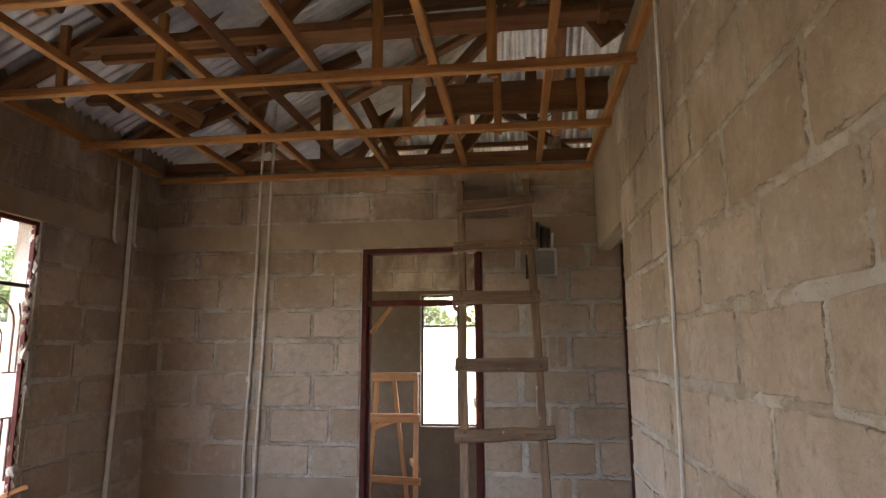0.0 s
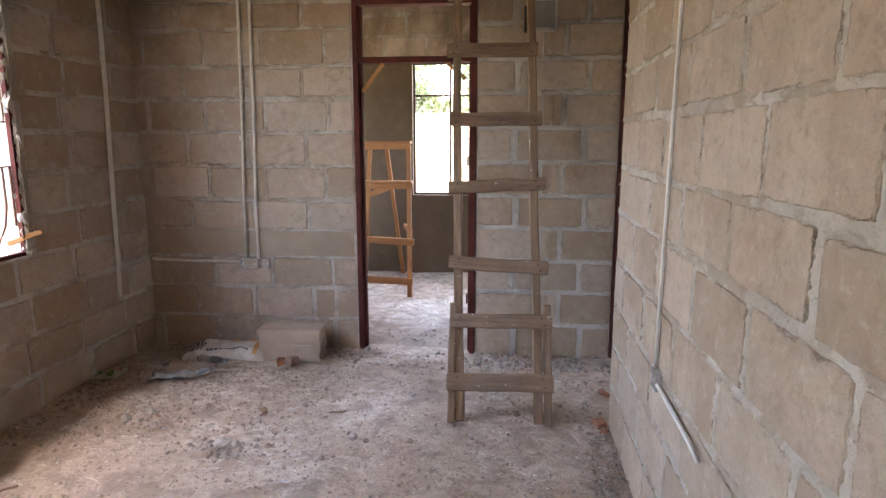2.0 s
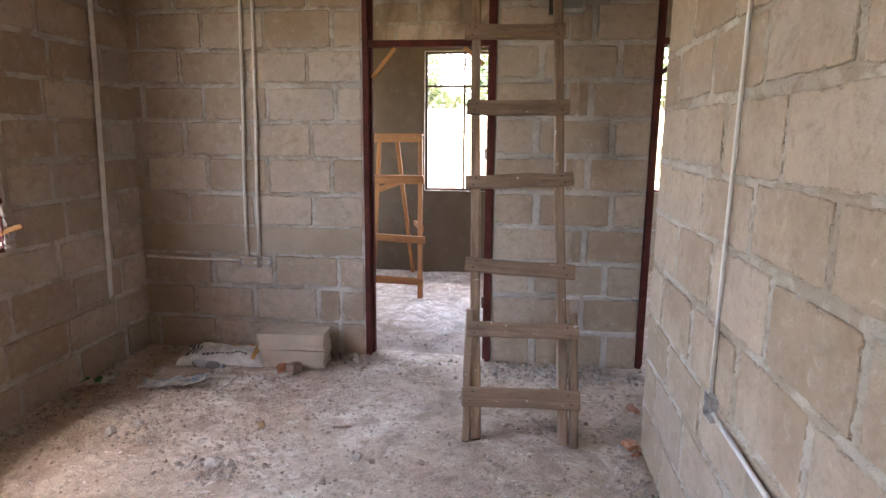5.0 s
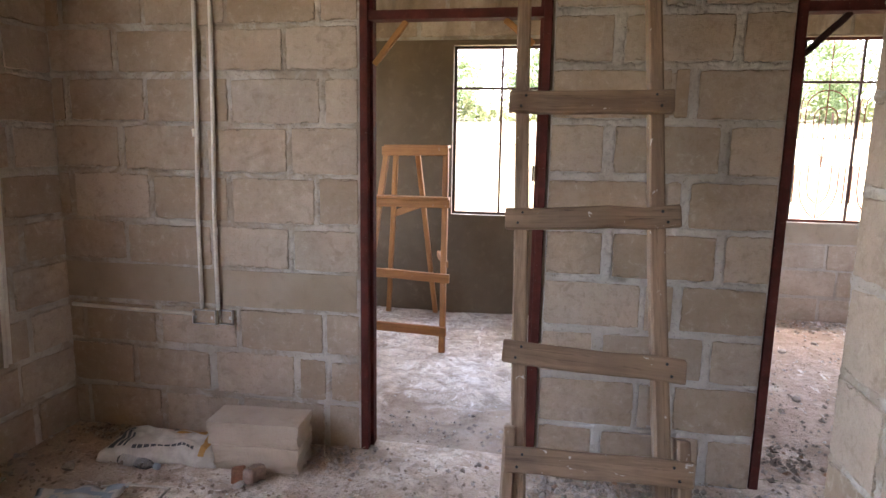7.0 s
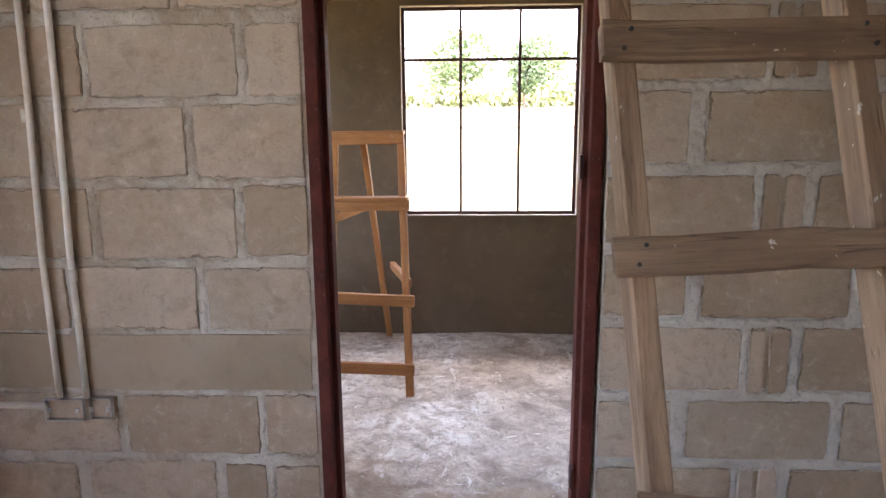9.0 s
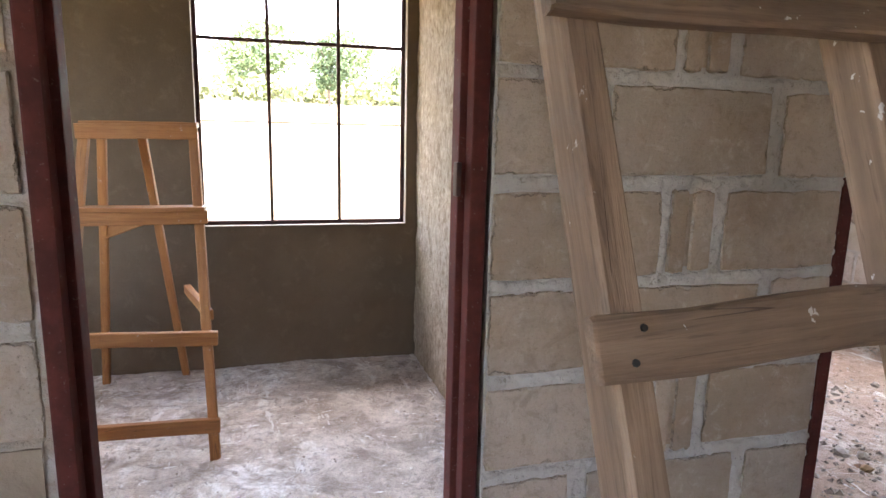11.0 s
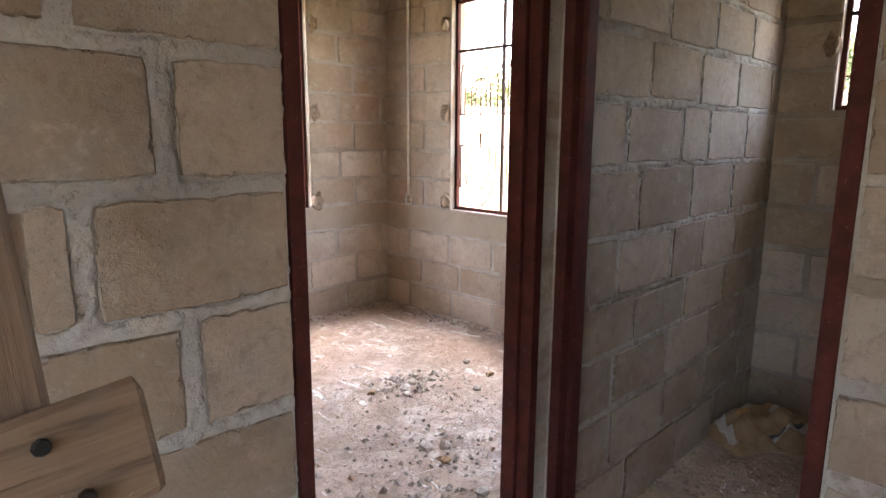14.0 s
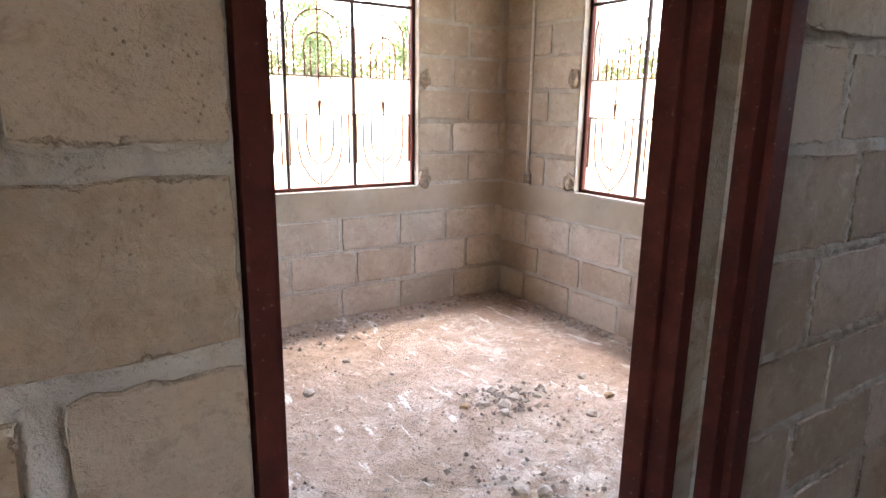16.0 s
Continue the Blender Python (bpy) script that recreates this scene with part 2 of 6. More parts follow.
def make_wood_material(name, dark, light, stretch=(1, 1, 14), splash=0.0, rough=0.75):
    """Sawn timber; the grain runs along local z."""
    k = Mat(name, rough)
    s = 26.0
    p = k.local((s / stretch[0], s / stretch[1], s / stretch[2]))
    g, f = k.noise(p, 1.0, 6, 0.7, 0.8), k.noise(p, 5.0, 3, 0.7)
    lump = k.noise(k.local(), 5.0, 3)
    c = k.mix(k.ramp(g, 0.28, 0.72), dark, light)
    c = k.mix(k.ramp(lump, 0.45, 0.75, 0, 0.5), c, dark)
    c = k.mix(k.ramp(k.rand(), 0, 1, 0, 0.25), c, light)
    c = k.mix(k.ramp(f, 0.56, 0.72, 0, 0.45), c, tuple(v * 0.4 for v in dark))
    if splash:
        sp = k.noise(k.local((1, 1, 0.8)), 34, 4, 0.65, 0.5)
        c = k.mix(k.ramp(sp, 0.665, 0.70, 0, splash), c, (0.62, 0.59, 0.55))
    split = k.noise(k.local((22, 22, 0.7)), 1.0, 2, 0.5, 0.3)
    line = k.ramp(k.math("ABSOLUTE", k.math("SUBTRACT", split, 0.5)), 0.007, 0.002)
    line = k.math("MULTIPLY", line, k.ramp(k.noise(k.local((3, 3, 2)), 2.0, 2), 0.5, 0.58))
    c = k.mix(k.math("MULTIPLY", line, 0.5), c, tuple(v * 0.25 for v in dark))
    k.colour(c)
    h = k.math("SUBTRACT", k.math("ADD", g, k.math("MULTIPLY", f, 0.5)), line)
    return k.bump(h, 0.6, 0.005).m


def make_paint_material(name, ca, cb, rough, metal=0.0):
    k = Mat(name, rough, metal)
    p = k.where()
    a, f = k.noise(p, 9, 5, 0.7), k.noise(p, 80, 3, 0.7)
    c = k.mix(k.ramp(a, 0.35, 0.7), ca, cb)
    c = k.mix(k.ramp(f, 0.62, 0.75, 0, 0.4), c, (0.28, 0.22, 0.18))
    k.b.inputs["Specular IOR Level"].default_value = 0.12
    k.colour(c).rough(k.ramp(a, 0.3, 0.7, rough * 0.85, min(1, rough * 1.25)))
    return k.bump(f, 0.2, 0.001).m


def make_plain_material(name, ca, cb, rough, scale=20, metal=0.0):
    k = Mat(name, rough, metal)
    a = k.noise(k.where(), scale, 4, 0.65)
    k.colour(k.mix(k.ramp(a, 0.35, 0.7), ca, cb))
    return k.bump(a, 0.25, 0.002).m


def make_stone_material():
    k = Mat("rubble_stone", 0.95)
    isl = k.geo.outputs["Random Per Island"]
    c = k.mix(k.ramp(isl, 0.2, 0.8), (0.28, 0.23, 0.195), (0.50, 0.44, 0.39))
    c = k.mix(k.ramp(isl, 0.96, 0.97), c, (0.38, 0.22, 0.14))
    f = k.noise(k.where(), 60, 4, 0.7)
    k.colour(k.mix(k.ramp(f, 0.4, 0.7, 0, 0.6), c, (0.30, 0.25, 0.21)))
    return k.bump(f, 0.7, 0.004).m


def make_leaf_material(name, ca, cb):
    k = Mat(name, 0.7)
    isl = k.geo.outputs["Random Per Island"]
    k.colour(k.mix(isl, ca, cb))
    return k.m


MORT_A, MORT_B = (0.42, 0.385, 0.345), (0.59, 0.56, 0.525)
MID_A, MID_B = (0.41, 0.36, 0.305), (0.56, 0.515, 0.46)
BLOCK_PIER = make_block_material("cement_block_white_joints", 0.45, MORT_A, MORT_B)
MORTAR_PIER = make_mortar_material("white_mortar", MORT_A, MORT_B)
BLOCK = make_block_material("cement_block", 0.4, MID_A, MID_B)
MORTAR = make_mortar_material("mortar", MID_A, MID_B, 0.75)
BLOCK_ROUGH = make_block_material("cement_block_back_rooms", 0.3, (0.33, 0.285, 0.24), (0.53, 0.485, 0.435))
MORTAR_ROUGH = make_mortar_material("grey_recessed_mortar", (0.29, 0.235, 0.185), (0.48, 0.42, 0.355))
CONCRETE = make_concrete_material("cast_concrete", (0.31, 0.235, 0.165), (0.40, 0.315, 0.235), (0.22, 0.165, 0.115))
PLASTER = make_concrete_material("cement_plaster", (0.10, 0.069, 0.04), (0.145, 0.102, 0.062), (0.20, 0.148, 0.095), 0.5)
ROUGHCAST = make_roughcast_material()
DIRT = make_dirt_material("dirt_floor", (0.45, 0.335, 0.25), (0.66, 0.535, 0.43), (0.88, 0.815, 0.735), 0.75)
# full-strength dust patches also stand in for the window's glare on this floor
SCREED = make_dirt_material("dusty_concrete_floor", (0.32, 0.245, 0.19), (0.72, 0.64, 0.56), (0.90, 0.88, 0.84), 1.0, 0.8, 5.95)
SCREED.node_tree.nodes["Principled BSDF"].inputs["Roughness"].default_value = 0.5
REDDIRT = make_dirt_material("reddish_dirt_floor", (0.40, 0.287, 0.215), (0.51, 0.39, 0.315), (0.74, 0.69, 0.635), 0.8, 0.85)
GRASS = make_dirt_material("dry_ground", (0.13, 0.118, 0.065), (0.20, 0.187, 0.115), (0.27, 0.25, 0.18), 0.7)
OLDWOOD = make_wood_material("weathered_timber", (0.13, 0.082, 0.054), (0.325, 0.218, 0.147), splash=0.9)
PALEWOOD = make_wood_material("weathered_pale_timber", (0.165, 0.103, 0.066), (0.40, 0.272, 0.182), splash=0.8)
PINE = make_wood_material("new_pine", (0.29, 0.118, 0.036), (0.46, 0.215, 0.07))
ORANGE = make_wood_material("orange_pine", (0.26, 0.10, 0.03), (0.42, 0.185, 0.055), splash=0.25, rough=0.6)
DARKWOOD = make_wood_material("rough_dark_timber", (0.12, 0.05, 0.021), (0.25, 0.118, 0.047))
REDSTEEL = make_paint_material("red_oxide_steel", (0.075, 0.022, 0.018), (0.125, 0.036, 0.029), 0.72)
DARKSTEEL = make_paint_material("dark_steel", (0.055, 0.03, 0.027), (0.09, 0.045, 0.04), 0.5)
BARSTEEL = make_paint_material("rusty_bar", (0.12, 0.045, 0.03), (0.2, 0.085, 0.055), 0.6)
PVC = make_plain_material("grey_white_conduit", (0.68, 0.63, 0.56), (0.80, 0.76, 0.69), 0.45, 12)
PVCWHITE = make_plain_material("white_conduit", (0.68, 0.66, 0.63), (0.80, 0.79, 0.77), 0.4, 12)
GALV = make_plain_material("galvanised_box", (0.55, 0.55, 0.55), (0.75, 0.75, 0.74), 0.28, 30, 0.8)
BOXGREY = make_plain_material("grey_box_paint_and_shade", (0.20, 0.21, 0.20), (0.28, 0.29, 0.28), 0.4, 8)
BLACK = make_plain_material("black_plastic", (0.012, 0.012, 0.012), (0.03, 0.03, 0.03), 0.5, 10)
TIN = make_plain_material("corrugated_iron", (0.48, 0.48, 0.49), (0.66, 0.66, 0.66), 0.3, 6, 0.85)
STONE = make_stone_material()
BRICKRED = make_plain_material("burnt_brick", (0.30, 0.13, 0.075), (0.40, 0.20, 0.12), 0.95, 40)
SACK = make_plain_material("white_woven_sack", (0.48, 0.43, 0.365), (0.66, 0.61, 0.54), 0.75, 14)
SACKORANGE = make_plain_material("orange_print", (0.46, 0.24, 0.07), (0.56, 0.33, 0.12), 0.75, 14)
SACKGREY = make_plain_material("dark_grey_print", (0.06, 0.065, 0.07), (0.10, 0.10, 0.11), 0.75, 14)
PAPERBLUE = make_plain_material("blue_print", (0.36, 0.43, 0.50), (0.48, 0.53, 0.57), 0.7, 14)
PAPERWHITE = make_plain_material("dirty_paper", (0.60, 0.57, 0.52), (0.74, 0.72, 0.68), 0.8, 14)
GREEN = make_plain_material("green_print", (0.06, 0.20, 0.05), (0.10, 0.30, 0.08), 0.7, 14)
BROWNPAPER = make_plain_material("brown_paper", (0.30, 0.19, 0.10), (0.42, 0.29, 0.17), 0.85, 14)
BARK = make_plain_material("bark", (0.10, 0.07, 0.05), (0.17, 0.13, 0.10), 0.95, 12)
LEAF = make_leaf_material("leaves", (0.075, 0.115, 0.04), (0.15, 0.19, 0.08))
LEAFDARK = make_leaf_material("dark_leaves", (0.05, 0.085, 0.035), (0.11, 0.145, 0.065))
BUSH = make_leaf_material("bush_leaves", (0.11, 0.14, 0.055), (0.23, 0.235, 0.12))


# ---- mesh helpers ----
def mesh_of(name, bm, material, smooth=False):
    me = bpy.data.meshes.new(name)
    bm.normal_update()
    bm.to_mesh(me)
    bm.free()
    for m in material if isinstance(material, (list, tuple)) else (material,):
        me.materials.append(m)
    if smooth:
        me.polygons.foreach_set("use_smooth", [True] * len(me.polygons))
    return me


def part(name, bm, material, parent, label="", smooth=False):
    ob = new(name, mesh_of(name, bm, material, smooth))
    if parent is not None:
        ob.parent = parent
    if label:
        tagged(ob, label)
    return ob


def thing(name, label, category, m=Matrix(), group="", kind=""):
    e = new(name)
    e.empty_display_size = 0.1
    e.matrix_basis = m
    return tagged(e, label, category, group, kind)


def box(bm, x0, x1, y0, y1, z0, z1):
    v = [bm.verts.new(c) for c in ((x0, y0, z0), (x1, y0, z0), (x1, y1, z0), (x0, y1, z0), (x0, y0, z1), (x1, y0, z1), (x1, y1, z1), (x0, y1, z1))]
    for f in ((3, 2, 1, 0), (4, 5, 6, 7), (0, 1, 5, 4), (1, 2, 6, 5), (2, 3, 7, 6), (3, 0, 4, 7)):
        bm.faces.new([v[i] for i in f])
    return bm


def worn_box(w, d, h, rnd, bevel=0.004, cuts=4, wobble=0.003):
    """A box centred on the origin with its long side along z, rounded and uneven."""
    bm = bmesh.new()
    rings = []
    b = min(bevel, w * 0.3, d * 0.3)
    prof = [(-w / 2 + b, -d / 2), (w / 2 - b, -d / 2), (w / 2, -d / 2 + b), (w / 2, d / 2 - b), (w / 2 - b, d / 2), (-w / 2 + b, d / 2), (-w / 2, d / 2 - b), (-w / 2, -d / 2 + b)]
    levels = [(-h / 2, 0.86), (-h / 2 + b, 1.0)] + [(-h / 2 + h * i / cuts, 1.0) for i in range(1, cuts)] + [(h / 2 - b, 1.0), (h / 2, 0.86)]
    for z, s in levels:
        ox, oy = rnd.uniform(-wobble, wobble), rnd.uniform(-wobble, wobble)
        rings.append([bm.verts.new((x * s + ox + rnd.uniform(-1, 1) * wobble * 0.4, y * s + oy + rnd.uniform(-1, 1) * wobble * 0.4, z)) for x, y in prof])
    for a, c in zip(rings, rings[1:]):
        for i in range(8):
            j = (i + 1) % 8
            bm.faces.new((a[i], a[j], c[j], c[i]))
    bm.faces.new(rings[0][::-1])
    bm.faces.new(rings[-1])
    return bm


def aim(a, b, face=(0, -1, 0)):
    """The pose whose z runs from a to b, centred between them, and whose y turns away from face."""
    a, b = Vector(a), Vector(b)
    z = (b - a).normalized()
    y = -(Vector(face) - z * z.dot(Vector(face))).normalized()
    x = y.cross(z)
    m = Matrix((x, y, z)).transposed().to_4x4()
    m.translation = (a + b) / 2
    return m


def timber(name, a, b, w, d, material, parent, rnd, face=(0, -1, 0), label="", wobble=0.002, bevel=0.004):
    """A sawn length of wood from a to b: w wide across the face, d deep."""
    ob = part(name, worn_box(w, d, (Vector(b) - Vector(a)).length, rnd, bevel, 5, wobble), material, parent, label)
    ob.matrix_basis = aim(a, b, face)
    return ob


def tube(bm, pts, r, n=8, closed_ends=True):
    pts = [Vector(p) for p in pts]
    rings, up = [], None
    for i, p in enumerate(pts):
        d = (pts[min(i + 1, len(pts) - 1)] - pts[max(i - 1, 0)]).normalized()
        if up is None:
            up = Vector((0, 0, 1)) if abs(d.z) < 0.9 else Vector((0, 1, 0))
        u = (up - d * d.dot(up)).normalized()
        up = u
        v = d.cross(u)
        rings.append([bm.verts.new(p + (u * math.cos(k * math.tau / n) + v * math.sin(k * math.tau / n)) * r) for k in range(n)])
    for a, c in zip(rings, rings[1:]):
        for i in range(n):
            j = (i + 1) % n
            bm.faces.new((a[i], a[j], c[j], c[i]))
    if closed_ends:
        bm.faces.new(rings[0][::-1])
        bm.faces.new(rings[-1])
    return bm


# ---- walls ----
FLOOR = 0.02


def wall_body(name, axis, c0, c1, s0, s1, z0, z1, holes, material, label, category="wall"):
    """A wall along axis 'x' or 'y' between c0 and c1 across, with holes (s0, s1, z0, z1) right through it."""
    ss = sorted({s0, s1, *[v for h in holes for v in h[:2] if s0 < v < s1]})
    zs = sorted({z0, z1, *[v for h in holes for v in h[2:] if z0 < v < z1]})
    bm, cache = bmesh.new(), {}

    def vert(s, c, z):
        key = (s, c, z)
        if key not in cache:
            cache[key] = bm.verts.new((s, c, z) if axis == "x" else (c, s, z))
        return cache[key]

    def solid(i, j):
        if not (0 <= i < len(ss) - 1 and 0 <= j < len(zs) - 1):
            return False
        ms, mz = (ss[i] + ss[i + 1]) / 2, (zs[j] + zs[j + 1]) / 2
        return not any(h[0] < ms < h[1] and h[2] < mz < h[3] for h in holes)

    for i in range(len(ss) - 1):
        for j in range(len(zs) - 1):
            if not solid(i, j):
                continue
            a, b, lo, hi = ss[i], ss[i + 1], zs[j], zs[j + 1]
            for c in (c0, c1):
                bm.faces.new([vert(a, c, lo), vert(b, c, lo), vert(b, c, hi), vert(a, c, hi)])
            for ok, q in ((solid(i - 1, j), ((a, lo), (a, hi))), (solid(i + 1, j), ((b, lo), (b, hi))), (solid(i, j - 1), ((a, lo), (b, lo))), (solid(i, j + 1), ((a, hi), (b, hi)))):
                if not ok:
                    (p, u), (r, w) = q
                    bm.faces.new([vert(p, c0, u), vert(r, c0, w), vert(r, c1, w), vert(p, c1, u)])
    bmesh.ops.recalc_face_normals(bm, faces=bm.faces[:])
    ob = new(name, mesh_of(name, bm, material))
    return tagged(ob, label, category, kind="structure")


def block_mesh(rnd):
    """One cement block face, 1 x 1 across, 1 deep at its back, with a worn rim."""
    bm = bmesh.new()
    per = []
    for k in range(4):
        a, b = [((-.5, -.5), (.5, -.5)), ((.5, -.5), (.5, .5)), ((.5, .5), (-.5, .5)), ((-.5, .5), (-.5, -.5))][k]
        for i in range(7):
            t = i / 7
            x, z = a[0] + (b[0] - a[0]) * t, a[1] + (b[1] - a[1]) * t
            wear = 0.012 if i == 0 else 0.0
            per.append((x * (1 - 2 * wear * 0.5) + rnd.uniform(-.011, .005) * (1 if x > 0 else -1), z * (1 - 2 * wear) + rnd.uniform(-.026, .012) * (1 if z > 0 else -1)))
    back = [bm.verts.new((x, 1.0, z)) for x, z in per]
    rim = [bm.verts.new((x, rnd.uniform(0.12, 0.2), z)) for x, z in per]
    front = [bm.verts.new((x * 0.986, rnd.uniform(-0.02, 0.03), z * 0.968)) for x, z in per]
    n = len(per)
    for a, c in ((back, rim), (rim, front)):
        for i in range(n):
            j = (i + 1) % n
            bm.faces.new((a[i], a[j], c[j], c[i]))
    bm.faces.new(front)
    bmesh.ops.recalc_face_normals(bm, faces=bm.faces[:])
    return bm


rnd_block = random.Random(11)
BLOCKS = [mesh_of("cement_block", block_mesh(rnd_block), BLOCK) for _ in range(12)]
BLOCKS_PIER = [mesh_of("cement_block", block_mesh(rnd_block), BLOCK_PIER) for _ in range(12)]
BLOCKS_ROUGH = [mesh_of("cement_block", block_mesh(rnd_block), BLOCK_ROUGH) for _ in range(12)]


LAID = {}
SETS = {MORTAR_ROUGH.name: BLOCKS_ROUGH, MORTAR_PIER.name: BLOCKS_PIER}


def put_block(wall, axis, face, out, s0, s1, z0, z1, rnd, proud=None):
    """One block on a wall's face; out is the way the face looks, +1 or -1 across the wall."""
    if s1 - s0 < 0.03 or z1 - z0 < 0.03:
        return
    LAID.setdefault((wall.name, axis, face, out), []).append((s0, s1, z0, z1))
    ob = new("block", rnd.choice(SETS.get(wall.data.materials[0].name, BLOCKS)))
    ob.parent = wall
    ob.scale = (s1 - s0, 0.022, z1 - z0)
    proud = rnd.uniform(0.003, 0.0085) if proud is None else proud
    c = face + out * proud
    turn = {("x", -1): 0, ("x", 1): 180, ("y", 1): 90, ("y", -1): -90}[(axis, out)]
    at = ((s0 + s1) / 2, c, (z0 + z1) / 2) if axis == "x" else (c, (s0 + s1) / 2, (z0 + z1) / 2)
    m = pose(*at, rnd.uniform(-.5, .5), rnd.uniform(-.35, .35), turn)
    ob.matrix_basis = m @ Matrix.Diagonal((s1 - s0, 0.022, z1 - z0, 1))


def lay_blocks(wall, axis, face, out, s0, s1, courses, holes=(), module=0.48, offsets=(0.0, 0.24), joint=0.036, seed=1, skip=()):
    """Courses of blocks: courses are the joints' heights; offsets are where one upright joint lies in even and odd courses."""
    rnd = random.Random(seed)
    for i, (lo, hi) in enumerate(zip(courses, courses[1:])):
        if i in skip:
            continue
        z0, z1 = lo + joint / 2, hi - joint / 2
        runs = [(s0, s1)]
        for h in holes:
            if h[2] < z1 - 0.03 and h[3] > z0 + 0.03:
                runs = [r for a, b in runs for r in ((a, min(b, h[0])), (max(a, h[1]), b)) if r[1] - r[0] > 0.05]
        o = offsets[i % len(offsets)]
        for a, b in runs:
            if isinstance(o, tuple):
                marks = sorted(o)
                while marks[0] > a:
                    marks.insert(0, marks[0] - module)
                while marks[-1] < b:
                    marks.append(marks[-1] + module)
            else:
                k = math.ceil((a - o) / module)
                marks = [o + (k + n) * module for n in range(int((b - a) / module) + 2)]
            cuts = [a]
            for c in marks:
                c += rnd.uniform(-.008, .008)
                if cuts[-1] + 0.05 < c < b - 0.05:
                    cuts.append(c)
            cuts.append(b)
            for n, (p, q) in enumerate(zip(cuts, cuts[1:])):
                j = joint * rnd.uniform(0.45, 1.45)
                put_block(wall, axis, face, out, p + (j / 2 if n else 0.004), q - (j / 2 if n < len(cuts) - 2 else 0.004), z0 + rnd.uniform(-.009, .008), z1 + rnd.uniform(-.008, .009), rnd)


def squeeze_mortar(wall, axis, face, out, level, rough, step, material, lo=-9.0, hi=9.0, holes=()):
    """The bed of mortar pressed out between the laid blocks: a rough sheet that fades under each block's rim."""
    rects = LAID[(wall.name, axis, face, out)]
    a0, a1 = max(lo, min(r[0] for r in rects)), min(hi, max(r[1] for r in rects))
    b0, b1 = min(r[2] for r in rects), max(r[3] for r in rects)
    ns, nz = int((a1 - a0) / step) + 1, int((b1 - b0) / step) + 1
    s = a0 + (a1 - a0) * np.arange(ns) / (ns - 1)
    z = b0 + (b1 - b0) * np.arange(nz) / (nz - 1)
    gap = np.full((ns, nz), 0.05)
    for r in rects:
        i0, i1 = np.searchsorted(s, (r[0] - 0.03, r[1] + 0.03))
        j0, j1 = np.searchsorted(z, (r[2] - 0.03, r[3] + 0.03))
        ds = np.maximum(r[0] - s[i0:i1], s[i0:i1] - r[1])[:, None]
        dz = np.maximum(r[2] - z[j0:j1], z[j0:j1] - r[3])[None, :]
        gap[i0:i1, j0:j1] = np.minimum(gap[i0:i1, j0:j1], np.maximum(ds, dz))
    gap[gap > 0.049] = -0.05
    for h in holes:
        gap[np.ix_((s > h[0] - 0.012) & (s < h[1] + 0.012), (z > h[2] - 0.012) & (z < h[3] + 0.012))] = -0.05
    used = {}
    verts, faces = [], []

    def vert(i, j):
        if (i, j) not in used:
            p = Vector((s[i], z[j], face * 3.1))
            ragged = gap[i, j] + 0.007 * noise.noise(p * 17) + 0.006 * noise.noise(p * 55)
            w = min(1.0, max(0.0, (ragged + 0.005) / 0.010))
            w = w * w * (3 - 2 * w)
            n = noise.noise(p * 33) * 0.6 + noise.noise(p * 90) * 0.7
            c = face + out * (-0.006 * (1 - w) + w * (level + rough * n))
            used[(i, j)] = len(verts)
            verts.append((s[i], c, z[j]) if axis == "x" else (c, s[i], z[j]))
        return used[(i, j)]

    near = gap > -0.03
    cell = near[:-1, :-1] & near[1:, :-1] & near[:-1, 1:] & near[1:, 1:]
    for i, j in np.argwhere(cell):
        q = (vert(i, j), vert(i + 1, j), vert(i + 1, j + 1), vert(i, j + 1))
        faces.append(q if (axis == "x") == (out < 0) else q[::-1])
    me = bpy.data.meshes.new("squeezed_mortar")
    me.from_pydata(verts, [], faces)
    me.materials.append(material)
    me.polygons.foreach_set("use_smooth", [True] * len(me.polygons))
    ob = new("squeezed_mortar", me)
    ob.parent = wall
    return ob


def band(name, parent, axis, c0, c1, s0, s1, z0, z1, material, label):
    """A cast strip (lintel, sill course) set a little proud of its wall."""
    bm = bmesh.new()
    n = max(2, int((s1 - s0) / 0.25))
    rnd = random.Random(int(abs(s0 * 100 + z0 * 10)))
    rings = []
    for i in range(n + 1):
        s = s0 + (s1 - s0) * i / n
        d, e, g = rnd.uniform(-.003, .003), rnd.uniform(-.006, .006), rnd.uniform(-.006, .006)
        q = ((c0 + (d if abs(c0) > 0 else 0), z0 + e), (c1, z0 + e), (c1, z1 + g), (c0 + d, z1 + g))
        rings.append([bm.verts.new((s, c, z) if axis == "x" else (c, s, z)) for c, z in q])
    for a, c in zip(rings, rings[1:]):
        for i in range(4):
            bm.faces.new((a[i], a[(i + 1) % 4], c[(i + 1) % 4], c[i]))
    bm.faces.new(rings[0][::-1])
    bm.faces.new(rings[-1])
    bmesh.ops.recalc_face_normals(bm, faces=bm.faces[:])
    return part(name, bm, material, parent, label)


